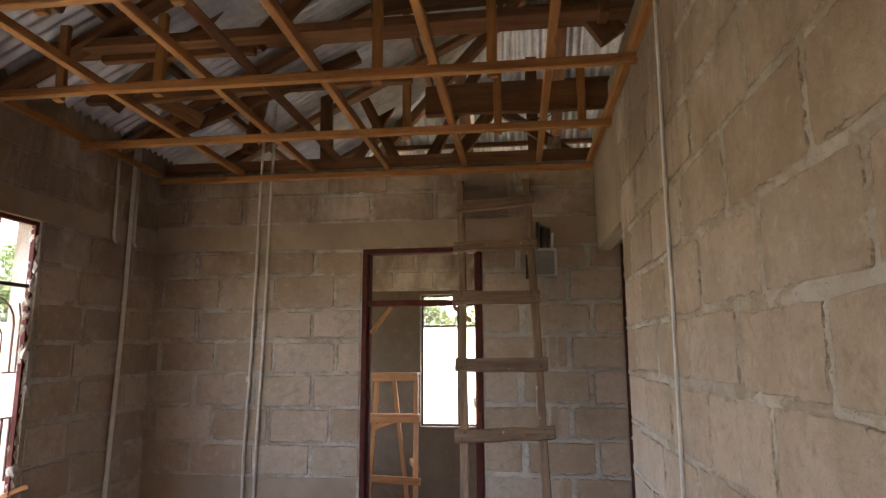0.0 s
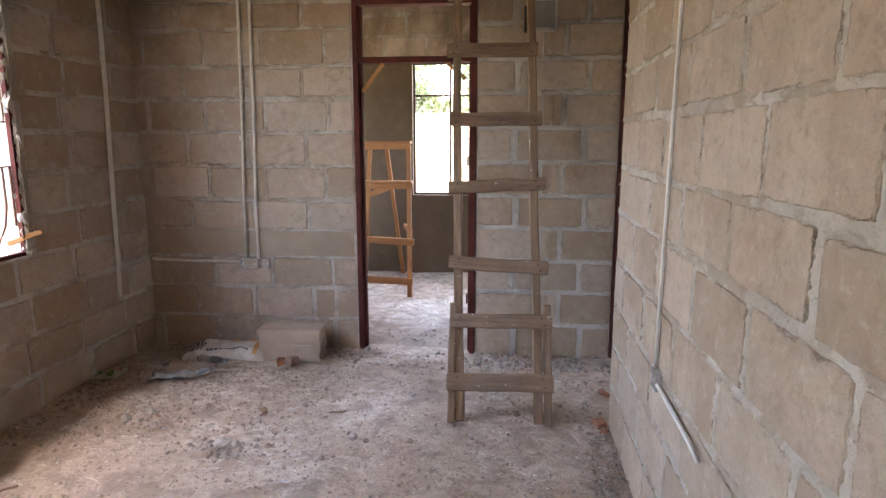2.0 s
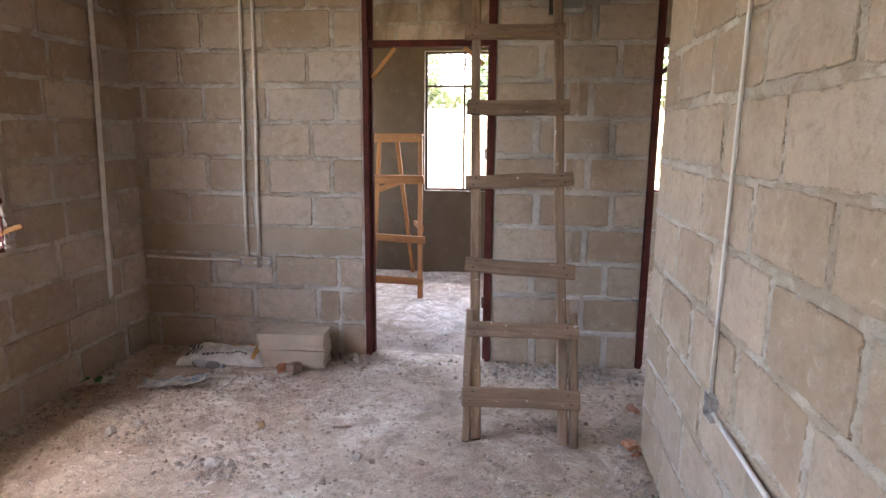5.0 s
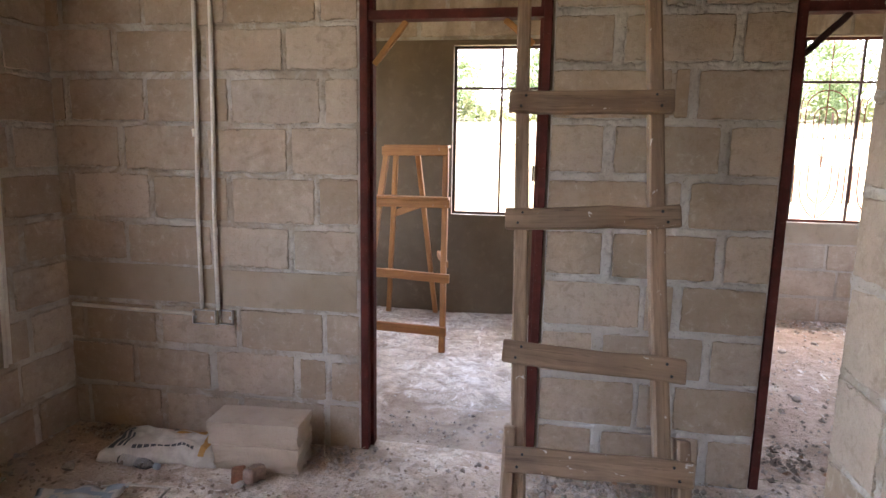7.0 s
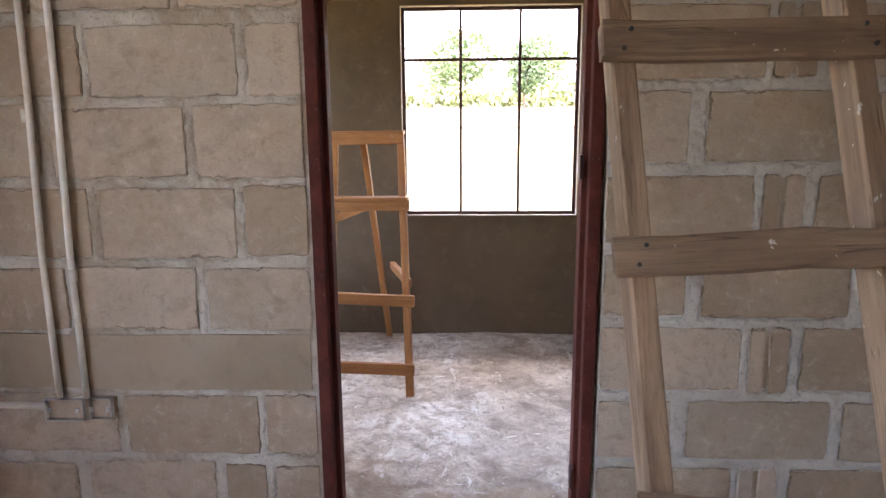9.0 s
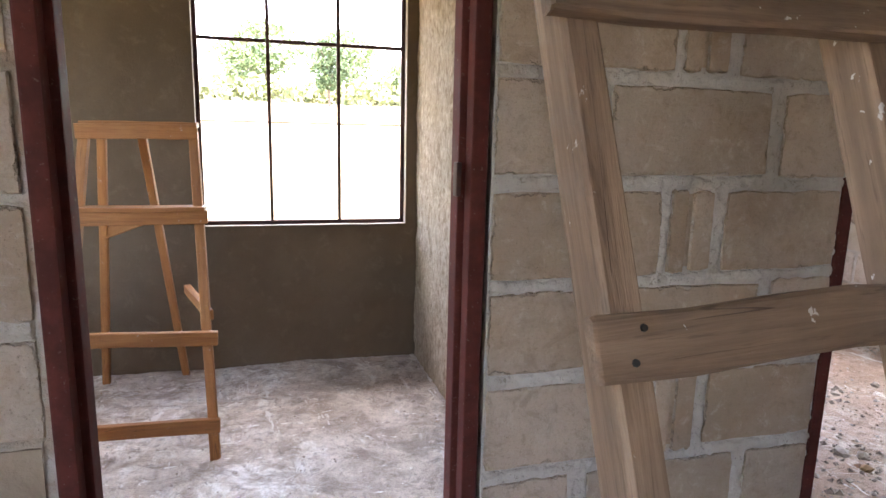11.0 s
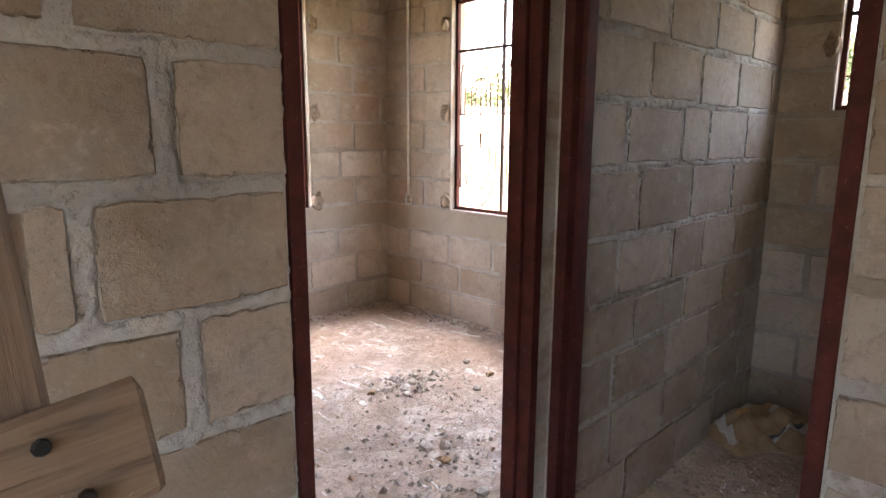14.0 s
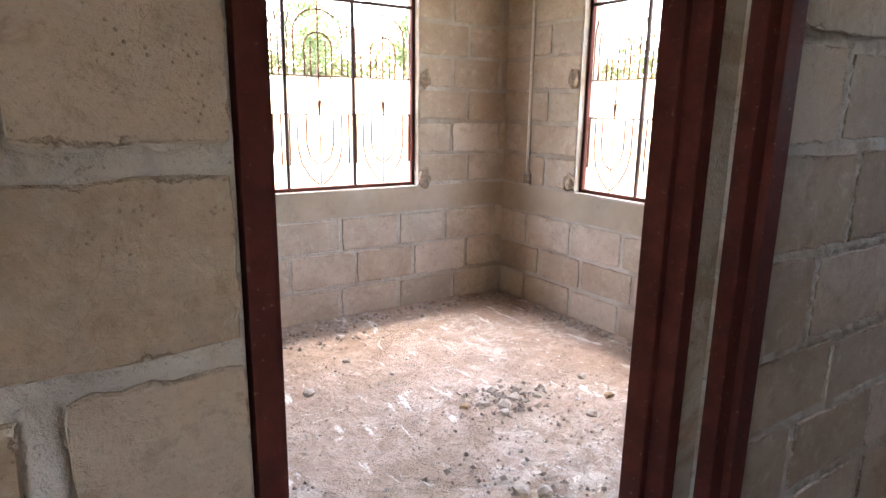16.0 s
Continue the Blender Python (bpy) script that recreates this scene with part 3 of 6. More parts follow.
# ---- large structure ----
TOP = 3.42
YN, T, TO = 4.43, 0.095, 0.16         # living room's north wall, and the walls' thickness
XW, XE = -2.8, 0.565       # living room's west and east walls
YS = -1.9                  # its south wall
YB, YD = 7.24, 7.66        # far walls of the two back rooms
XB = 0.25                  # rough plastered wall between the back rooms
XR = 3.71                  # house's east wall
XC = 1.68                  # wall with the small room's door
YC = 3.345                 # corridor's south side
D1 = (-1.147, -0.265, 0.0, 2.572)
D2 = (0.73, 1.612, 0.0, 2.572)
D3 = (3.63, 4.42, 0.0, 2.572)
WL = (1.807, 3.262, 0.945, 2.585)
WB = (-1.157, 0.155, 0.955, 2.475)
WD = (1.442, 2.897, 0.945, 2.585)
WE = (5.39, 6.852, 0.938, 2.585)
DW = (-1.8, -0.8, 0.0, 2.1)   # unseen front doorway added to light the pier, behind the walk's start
WC = (3.64, 4.17, 1.68, 2.40)

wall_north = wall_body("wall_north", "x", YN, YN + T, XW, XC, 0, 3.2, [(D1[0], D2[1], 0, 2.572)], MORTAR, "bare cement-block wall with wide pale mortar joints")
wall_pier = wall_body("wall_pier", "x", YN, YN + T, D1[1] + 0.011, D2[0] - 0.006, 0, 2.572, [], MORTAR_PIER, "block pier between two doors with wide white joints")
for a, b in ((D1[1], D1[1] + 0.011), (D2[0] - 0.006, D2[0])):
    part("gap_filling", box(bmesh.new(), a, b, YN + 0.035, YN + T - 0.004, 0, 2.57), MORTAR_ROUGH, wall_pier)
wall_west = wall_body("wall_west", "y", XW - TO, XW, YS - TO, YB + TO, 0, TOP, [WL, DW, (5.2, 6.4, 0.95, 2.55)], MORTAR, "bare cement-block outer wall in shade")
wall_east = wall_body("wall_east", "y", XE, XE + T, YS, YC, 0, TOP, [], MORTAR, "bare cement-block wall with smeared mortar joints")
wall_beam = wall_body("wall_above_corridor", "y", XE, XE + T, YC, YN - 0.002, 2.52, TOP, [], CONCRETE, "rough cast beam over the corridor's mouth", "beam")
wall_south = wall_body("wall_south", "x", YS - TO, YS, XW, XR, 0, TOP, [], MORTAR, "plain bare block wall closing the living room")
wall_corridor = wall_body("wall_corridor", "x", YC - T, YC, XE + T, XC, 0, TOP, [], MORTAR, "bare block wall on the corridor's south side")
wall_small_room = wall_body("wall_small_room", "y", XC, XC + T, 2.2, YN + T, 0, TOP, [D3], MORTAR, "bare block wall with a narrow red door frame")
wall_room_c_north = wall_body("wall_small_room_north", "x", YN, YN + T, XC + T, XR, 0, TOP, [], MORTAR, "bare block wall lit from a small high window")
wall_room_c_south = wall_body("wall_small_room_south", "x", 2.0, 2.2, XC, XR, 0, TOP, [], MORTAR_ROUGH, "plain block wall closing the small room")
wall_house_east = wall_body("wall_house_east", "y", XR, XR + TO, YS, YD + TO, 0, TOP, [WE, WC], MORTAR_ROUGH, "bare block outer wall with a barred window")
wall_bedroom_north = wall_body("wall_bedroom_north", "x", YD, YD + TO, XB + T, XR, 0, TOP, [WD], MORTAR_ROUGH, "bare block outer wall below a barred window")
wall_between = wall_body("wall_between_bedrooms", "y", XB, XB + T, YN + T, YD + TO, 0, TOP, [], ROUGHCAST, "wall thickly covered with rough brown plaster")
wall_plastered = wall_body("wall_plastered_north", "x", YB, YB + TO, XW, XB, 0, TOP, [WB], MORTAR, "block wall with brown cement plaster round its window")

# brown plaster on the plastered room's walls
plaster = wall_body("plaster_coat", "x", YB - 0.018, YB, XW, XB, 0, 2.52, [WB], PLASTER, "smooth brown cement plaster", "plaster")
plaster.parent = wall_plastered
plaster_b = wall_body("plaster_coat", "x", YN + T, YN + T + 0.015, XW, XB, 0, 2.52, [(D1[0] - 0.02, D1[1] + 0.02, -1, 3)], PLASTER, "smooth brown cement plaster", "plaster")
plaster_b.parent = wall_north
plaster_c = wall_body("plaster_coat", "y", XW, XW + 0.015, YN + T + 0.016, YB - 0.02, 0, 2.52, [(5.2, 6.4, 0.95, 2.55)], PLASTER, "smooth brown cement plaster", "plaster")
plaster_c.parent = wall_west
for o in (plaster, plaster_b, plaster_c):
    del o["kind"], o["category"]


# thick thrown plaster on the wall between the back rooms
verts, faces = [], []
ny, nz = 100, 125
for j in range(nz + 1):
    for i in range(ny + 1):
        y, z = YN + T + 0.02 + (YB - YN - T - 0.04) * i / ny, 3.1 * j / nz
        p = Vector((y * 7, z * 4.5, 2.0))
        n = noise.noise(p) * 0.5 + noise.noise(p * 2.7) * 0.55 + noise.noise(p * 6) * 0.3
        verts.append((XB - 0.022 - 0.016 * n, y, z))
for j in range(nz):
    for i in range(ny):
        a = j * (ny + 1) + i
        faces.append((a, a + 1, a + ny + 2, a + ny + 1))
me = bpy.data.meshes.new("rough_plaster")
me.from_pydata(verts, [], faces)
me.materials.append(ROUGHCAST)
coat = new("rough_plaster", me)
coat.parent = wall_between


# floors: one uneven sheet for each finish
def dirt_sheet(name, x0, x1, y0, y1, step, height, material, label, seed):
    nx, ny = int((x1 - x0) / step) + 1, int((y1 - y0) / step) + 1
    verts, faces = [], []
    for j in range(ny + 1):
        for i in range(nx + 1):
            x, y = x0 + (x1 - x0) * i / nx, y0 + (y1 - y0) * j / ny
            p = Vector((x * 1.3 + seed, y * 1.3, seed))
            z = FLOOR + height * (noise.noise(p) * 0.9 + noise.noise(p * 4) * 0.45 + noise.noise(p * 11) * 0.3 + noise.noise(p * 26) * 0.2)
            verts.append((x, y, z))
    for j in range(ny):
        for i in range(nx):
            a = j * (nx + 1) + i
            faces.append((a, a + 1, a + nx + 2, a + nx + 1))
    me = bpy.data.meshes.new(name)
    me.from_pydata(verts, [], faces)
    me.materials.append(material)
    me.polygons.foreach_set("use_smooth", [True] * len(me.polygons))
    return tagged(new(name, me), label, "floor", kind="structure")


floor_living = dirt_sheet("floor_living_room", XW - 0.05, XC + 0.05, YS - 0.1, YN + 0.1, 0.022, 0.018, DIRT, "dusty uneven dirt floor with cement spills", 3.1)
floor_plastered = dirt_sheet("floor_plastered_room", XW, XB + 0.05, YN + 0.1, YB + 0.05, 0.025, 0.02, SCREED, "pale dusty concrete floor with dried splashes", 8.4)
floor_bedroom = dirt_sheet("floor_bedroom", XB + 0.1, XR + 0.05, YN + 0.1, YD + 0.05, 0.025, 0.017, REDDIRT, "reddish dirt floor with white cement specks", 5.7)
floor_small = dirt_sheet("floor_small_room", XC + 0.05, XR + 0.05, 2.1, YN + 0.1, 0.05, 0.014, DIRT, "shaded dirt floor", 1.7)
floor_store = dirt_sheet("floor_behind_wall", XE, XR + 0.05, YS - 0.1, YC, 0.2, 0.01, DIRT, "plain dirt floor", 2.2)


# ---- roof ----
EW, EE, EN, ES, EZ, PITCH = -3.45, 4.35, 8.3, -2.6, 3.02, 0.52
RX = (EW + EE) / 2
RZ = EZ + PITCH * (RX - EW)


def roof_plane(name, strip, material, parent, label):
    """Corrugated sheet made of ribs; strip(k) gives for the wave at k metres along the eave the lower and upper end and the normal."""
    verts, faces = [], []
    k, n = 0.0, 0
    rows = []
    while True:
        ends = strip(k)
        if ends is None:
            break
        lo, hi, nor = ends
        up = 0.017 * math.cos(math.tau * k / 0.076)
        rows.append((len(verts), len(verts) + 1))
        verts += [tuple(Vector(lo) + Vector(nor) * up), tuple(Vector(hi) + Vector(nor) * up)]
        k += 0.0127
    for (a, b), (c, d) in zip(rows, rows[1:]):
        faces.append((a, c, d, b))
    me = bpy.data.meshes.new(name)
    me.from_pydata(verts, [], faces)
    me.materials.append(material)
    me.polygons.foreach_set("use_smooth", [True] * len(me.polygons))
    ob = new(name, me)
    ob.parent = parent
    return tagged(ob, label)


roof = thing("roof", "hipped roof of bare corrugated iron sheets on timber", "roof", kind="structure")
half = RX - EW
NZ = Vector((0, PITCH, 1)).normalized()


def strip_north(k):
    x = EW + k
    if x > EE:
        return None
    rise = max(0.001, min(x - EW, EE - x))
    return (x, EN, EZ), (x, EN - rise, EZ + PITCH * rise), NZ


def strip_west(k):
    y = ES + k
    if y > EN:
        return None
    rise = max(0.001, min(half, EN - y))
    return (EW, y, EZ), (EW + rise, y, EZ + PITCH * rise), Vector((-PITCH, 0, 1)).normalized()


def strip_east(k):
    y = ES + k
    if y > EN:
        return None
    rise = max(0.001, min(half, EN - y))
    return (EE, y, EZ), (EE - rise, y, EZ + PITCH * rise), Vector((PITCH, 0, 1)).normalized()


roof_plane("sheeting", strip_north, TIN, roof, "corrugated iron sheets")
roof_plane("sheeting", strip_west, TIN, roof, "corrugated iron sheets")
roof_plane("sheeting", strip_east, TIN, roof, "corrugated iron sheets")
bm = bmesh.new()
f = [bm.verts.new(p) for p in ((EW, ES, EZ), (EE, ES, EZ), (RX, ES, RZ))]
g = [bm.verts.new(p) for p in ((EW, ES - 0.03, EZ), (EE, ES - 0.03, EZ), (RX, ES - 0.03, RZ))]
bm.faces.new(f)
bm.faces.new(g[::-1])
part("gable", bm, TIN, roof)


def roof_z(x, y):
    return EZ + PITCH * max(0, min(x - EW, EE - x, EN - y))


rnd = random.Random(5)
timbers = thing("roof_timbers", "rough dark timber rafters, purlins and trusses", "roof frame", kind="structure")
# hip rafters
for sx in (EW, EE):
    d = 1 if sx == EW else -1
    timber("hip_rafter", (sx + 0.3 * d, EN - 0.3, roof_z(sx + 0.3 * d, EN - 0.3) - 0.12), (RX, EN - half, RZ - 0.12), 0.05, 0.14, DARKWOOD, timbers, rnd, (0, 0, -1))
    bm = bmesh.new()
    tube(bm, [(sx + 0.15 * d, EN - 0.15, EZ + 0.055), (RX, EN - half, RZ - 0.02)], 0.055, 6)
    part("hip_flashing", bm, TIN, roof, "pale metal hip flashing")
timber("ridge_beam", (RX, EN - half, RZ - 0.12), (RX, ES + 0.05, RZ - 0.12), 0.05, 0.15, DARKWOOD, timbers, rnd, (1, 0, 0))
# rafters of the west, east and north planes
for i in range(10):
    y = -2.2 + i * 1.02
    rise = min(half, EN - y)
    if rise > 0.5:
        for sx, d in ((EW, 1), (EE, -1)):
            timber("rafter", (sx + 0.05 * d, y, EZ - 0.07), (sx + rise * d, y, EZ + PITCH * rise - 0.11), 0.045, 0.11, DARKWOOD, timbers, rnd, (0, 1, 0))
for x in (-2.4, -1.45, -0.5, 0.42, 1.4, 2.35, 3.3):
    rise = min(x - EW, EE - x)
    timber("rafter", (x, EN - 0.05, EZ - 0.07), (x, EN - rise, EZ + PITCH * rise - 0.11), 0.045, 0.11, DARKWOOD, timbers, rnd, (1, 0, 0))
# purlins
for r in (0.55, 1.25, 1.95, 2.65, 3.35):
    z = EZ + PITCH * r - 0.035
    timber("purlin", (EW + r, ES + 0.05, z), (EW + r, EN - r, z), 0.05, 0.05, DARKWOOD, timbers, rnd, (0, 0, -1))
    timber("purlin", (EE - r, ES + 0.05, z), (EE - r, EN - r, z), 0.05, 0.05, DARKWOOD, timbers, rnd, (0, 0, -1))
    timber("purlin", (EW + r, EN - r, z), (EE - r, EN - r, z), 0.05, 0.05, DARKWOOD, timbers, rnd, (0, 0, -1))
# tie beams and truss webs over the living room
for y in (0.9, 2.95):
    timber("tie_beam", (XW - 0.1, y, 3.5), (XR + 0.1, y, 3.5), 0.05, 0.15, DARKWOOD, timbers, rnd, (0, -1, 0), wobble=0.008)
    timber("truss_post", (RX, y - 0.05, 3.45), (RX, y - 0.05, RZ - 0.15), 0.05, 0.12, DARKWOOD, timbers, rnd)
    for a, b in ((-1.4, -2.3), (-1.4, -0.6), (RX, -0.6), (RX, 1.6), (2.3, 1.6)):
        timber("truss_web", (a, y + 0.05, 3.48), (b, y + 0.05, roof_z(b, y) - 0.14), 0.1, 0.045, DARKWOOD, timbers, rnd)
timber("tie_beam", (-0.55, 3.62, 3.36), (XE + 0.1, 3.62, 3.36), 0.19, 0.05, DARKWOOD, timbers, rnd, wobble=0.008)
timber("tie_beam", (-0.75, 2.98, 3.68), (XE + 0.1, 3.06, 3.78), 0.16, 0.05, DARKWOOD, timbers, rnd, wobble=0.008)
timber("truss_web", (0.52, 3.0, 3.4), (-0.1, 3.0, 4.3), 0.15, 0.05, DARKWOOD, timbers, rnd, wobble=0.006)
timber("truss_web", (-2.55, 3.9, 3.3), (-1.2, 4.4, 4.1), 0.1, 0.045, DARKWOOD, timbers, rnd)
timber("truss_web", (-2.0, 4.25, 3.3), (-2.0, 4.5, 3.95), 0.1, 0.045, DARKWOOD, timbers, rnd)
timber("truss_web", (-1.5, 4.6, 3.3), (-1.62, 4.9, 4.2), 0.1, 0.045, DARKWOOD, timbers, rnd)
timber("truss_web", (-0.5, 4.7, 3.3), (-0.15, 4.9, 3.85), 0.1, 0.045, DARKWOOD, timbers, rnd)
timber("truss_web", (0.5, 4.75, 3.3), (-0.1, 4.8, 3.75), 0.09, 0.045, DARKWOOD, timbers, rnd)
for a, b in (((-2.62, 4.9, 3.3), (-1.9, 5.0, 4.15)), ((-2.2, 5.0, 3.3), (-2.75, 5.0, 3.6)), ((-2.45, 3.3, 3.3), (-1.55, 3.35, 4.2)), ((-1.95, 3.5, 3.25), (-2.5, 3.5, 3.55)),
             ((-1.75, 5.6, 3.3), (-1.2, 5.7, 4.25)), ((-0.95, 5.2, 3.3), (-1.45, 5.25, 4.25)), ((-0.85, 5.2, 3.3), (-0.3, 5.3, 4.4)), ((0.15, 5.0, 3.3), (0.15, 5.0, 4.3)), ((-1.3, 2.2, 3.3), (-0.5, 2.25, 4.4)), ((-1.9, 2.2, 3.3), (-2.6, 2.2, 3.55))):
    timber("truss_web", a, b, 0.095, 0.045, DARKWOOD, timbers, rnd, wobble=0.005)
for a, b in (((-2.7, 5.0, 3.3), (1.4, 5.05, 3.32)), ((-2.7, 3.42, 3.42), (-0.6, 3.40, 3.45)), ((-1.4, 1.2, 3.3), (-1.38, 5.2, 3.32))):
    timber("tie_beam", a, b, 0.1, 0.05, DARKWOOD, timbers, rnd, wobble=0.006)
timber("wall_plate", (XW + 0.02, YN + 0.05, 3.2 + 0.045), (XE, YN + 0.05, 3.2 + 0.045), 0.1, 0.09, DARKWOOD, timbers, rnd)

# ceiling brandering, the open grid of pine battens
ceiling = thing("ceiling_battens", "open grid of new pine ceiling battens", "ceiling frame", kind="structure")
BZ = 3.14
for y in (4.395, 3.52, 2.72, 1.94, 1.16, 0.38, -0.4, -1.2):
    timber("cross_batten", (XW + 0.003, y, BZ), (XE - 0.003, y, BZ), 0.045, 0.04, PINE, ceiling, rnd, wobble=0.003)
for x in (XW + 0.024, -2.11, -1.53, -0.95, -0.375, 0.172, XE - 0.024):
    timber("long_batten", (x, YS + 0.01, BZ + 0.046), (x, YN - 0.03, BZ + 0.046), 0.04, 0.045, PINE, ceiling, rnd, (0, 0, -1), wobble=0.004)
for x, y in ((-2.35, 2.745), (-1.8, 2.745), (-0.66, 3.545), (-0.66, 2.745), (-0.1, 3.545), (-0.1, 2.745), (0.4, 3.545), (-1.24, 1.965), (-2.35, 1.965), (-1.8, 1.965), (-0.1, 1.965)):
    timber("hanger", (x, y + 0.02, BZ - 0.03), (x, y + 0.02, min(roof_z(x, y) - 0.06, BZ + 0.42)), 0.05, 0.035, PINE, ceiling, rnd)

# loft cables and pipes seen between the battens
loft_cable = thing("loft_cable", "loops of black cable hanging in the loft", "cable")
bm = bmesh.new()
tube(bm, [(0.05 + 0.16 * math.cos(a) + 0.006 * a, 4.55, 3.62 + 0.05 * math.sin(a)) for a in [i * 0.35 for i in range(45)]], 0.005, 5)
tube(bm, [(0.2, 4.55, 3.57), (0.2, 4.53, 3.46), (0.2, 4.52, 3.425)], 0.005, 5)
part("cable", bm, BLACK, loft_cable, smooth=True)


# ---- openings' frames ----
def profile_bar(name, parent, axis, s0, s1, c0, c1, z0, z1, material, label="", bevel=0.005):
    bm = bmesh.new()
    if axis == "x":
        box(bm, s0, s1, c0, c1, z0, z1)
    else:
        box(bm, c0, c1, s0, s1, z0, z1)
    bmesh.ops.recalc_face_normals(bm, faces=bm.faces[:])
    bmesh.ops.bevel(bm, geom=bm.edges[:], offset=min(bevel, (s1 - s0) / 3, (c1 - c0) / 3, (z1 - z0) / 3), segments=2, affect="EDGES", profile=0.7)
    return part(name, bm, material, parent, label)


def door_frame(name, axis, hole, c0, c1, label, transom=2.165, braces=(), hinges=()):
    """A pressed steel door frame with a rebate and a fanlight bar; no leaf hangs in it."""
    d = thing(name, label, "door frame", kind="structure")
    s0, s1, _, z1 = hole
    w = 0.038
    mid = c0 + (c1 - c0) * 0.45
    for side, a in ((0, s0), (1, s1)):
        e = a + w if side == 0 else a - w
        e2 = a + w + 0.016 if side == 0 else a - w - 0.016
        profile_bar("jamb", d, axis, min(a, e), max(a, e), c0, mid, 0.0, z1, REDSTEEL)
        profile_bar("jamb_stop", d, axis, min(a, e2), max(a, e2), mid, c1, 0.0, z1, REDSTEEL)
        if side == 1:
            for hz in hinges:
                profile_bar("hinge_lug", d, axis, e2 - 0.012, e2, mid - 0.03, mid - 0.002, hz, hz + 0.075, DARKSTEEL)
    profile_bar("head", d, axis, s0 + w, s1 - w, c0, c1, z1 - w, z1, REDSTEEL)
    profile_bar("transom_bar", d, axis, s0 + w, s1 - w, c0 + 0.01, c1 - 0.01, transom - 0.02, transom + 0.022, REDSTEEL)
    rb = random.Random(3)
    for a, b, mat, lab in braces:
        cm = (c0 + c1) / 2
        p, q = ((a[0], cm, a[1]), (b[0], cm, b[1])) if axis == "x" else ((cm, a[0], a[1]), (cm, b[0], b[1]))
        timber("corner_brace", p, q, 0.028, 0.02, mat, d, rb, (0, -1, 0) if axis == "x" else (-1, 0, 0), lab)
    return d


door_frame("door_1", "x", D1, YN - 0.004, YN + 0.097, "empty red-oxide steel door frame with fanlight bar", hinges=(0.4, 1.42), braces=(
    ((D1[0] + 0.058, 1.95), (-0.933, 2.142), PINE, "pale wooden corner brace"), ((-0.345, 2.034), (-0.477, 2.142), PINE, "pale wooden corner brace")))
door_frame("door_2", "x", D2, YN - 0.004, YN + 0.097, "empty red-oxide steel door frame beside the corner", braces=(
    ((0.775, 1.975), (0.945, 2.145), DARKSTEEL, "dark corner brace"), ((D2[1] - 0.06, 1.93), (1.36, 2.145), DARKSTEEL, "dark corner brace")))
door_frame("door_3", "y", D3, XC - 0.004, XC + 0.097, "narrow empty red-oxide steel door frame")


def arch_points(cx, half_w, z_end, z_turn, n=9):
    """A hairpin from the two ends at z_end, bent round beyond z_turn."""
    up = 1 if z_turn > z_end else -1
    pts = [(cx - half_w, z_end)]
    for i in range(n + 1):
        a = math.pi * (1 - i / n)
        pts.append((cx + half_w * math.cos(a), z_turn + up * half_w * math.sin(a) * 0.9))
    return pts + [(cx + half_w, z_end)]


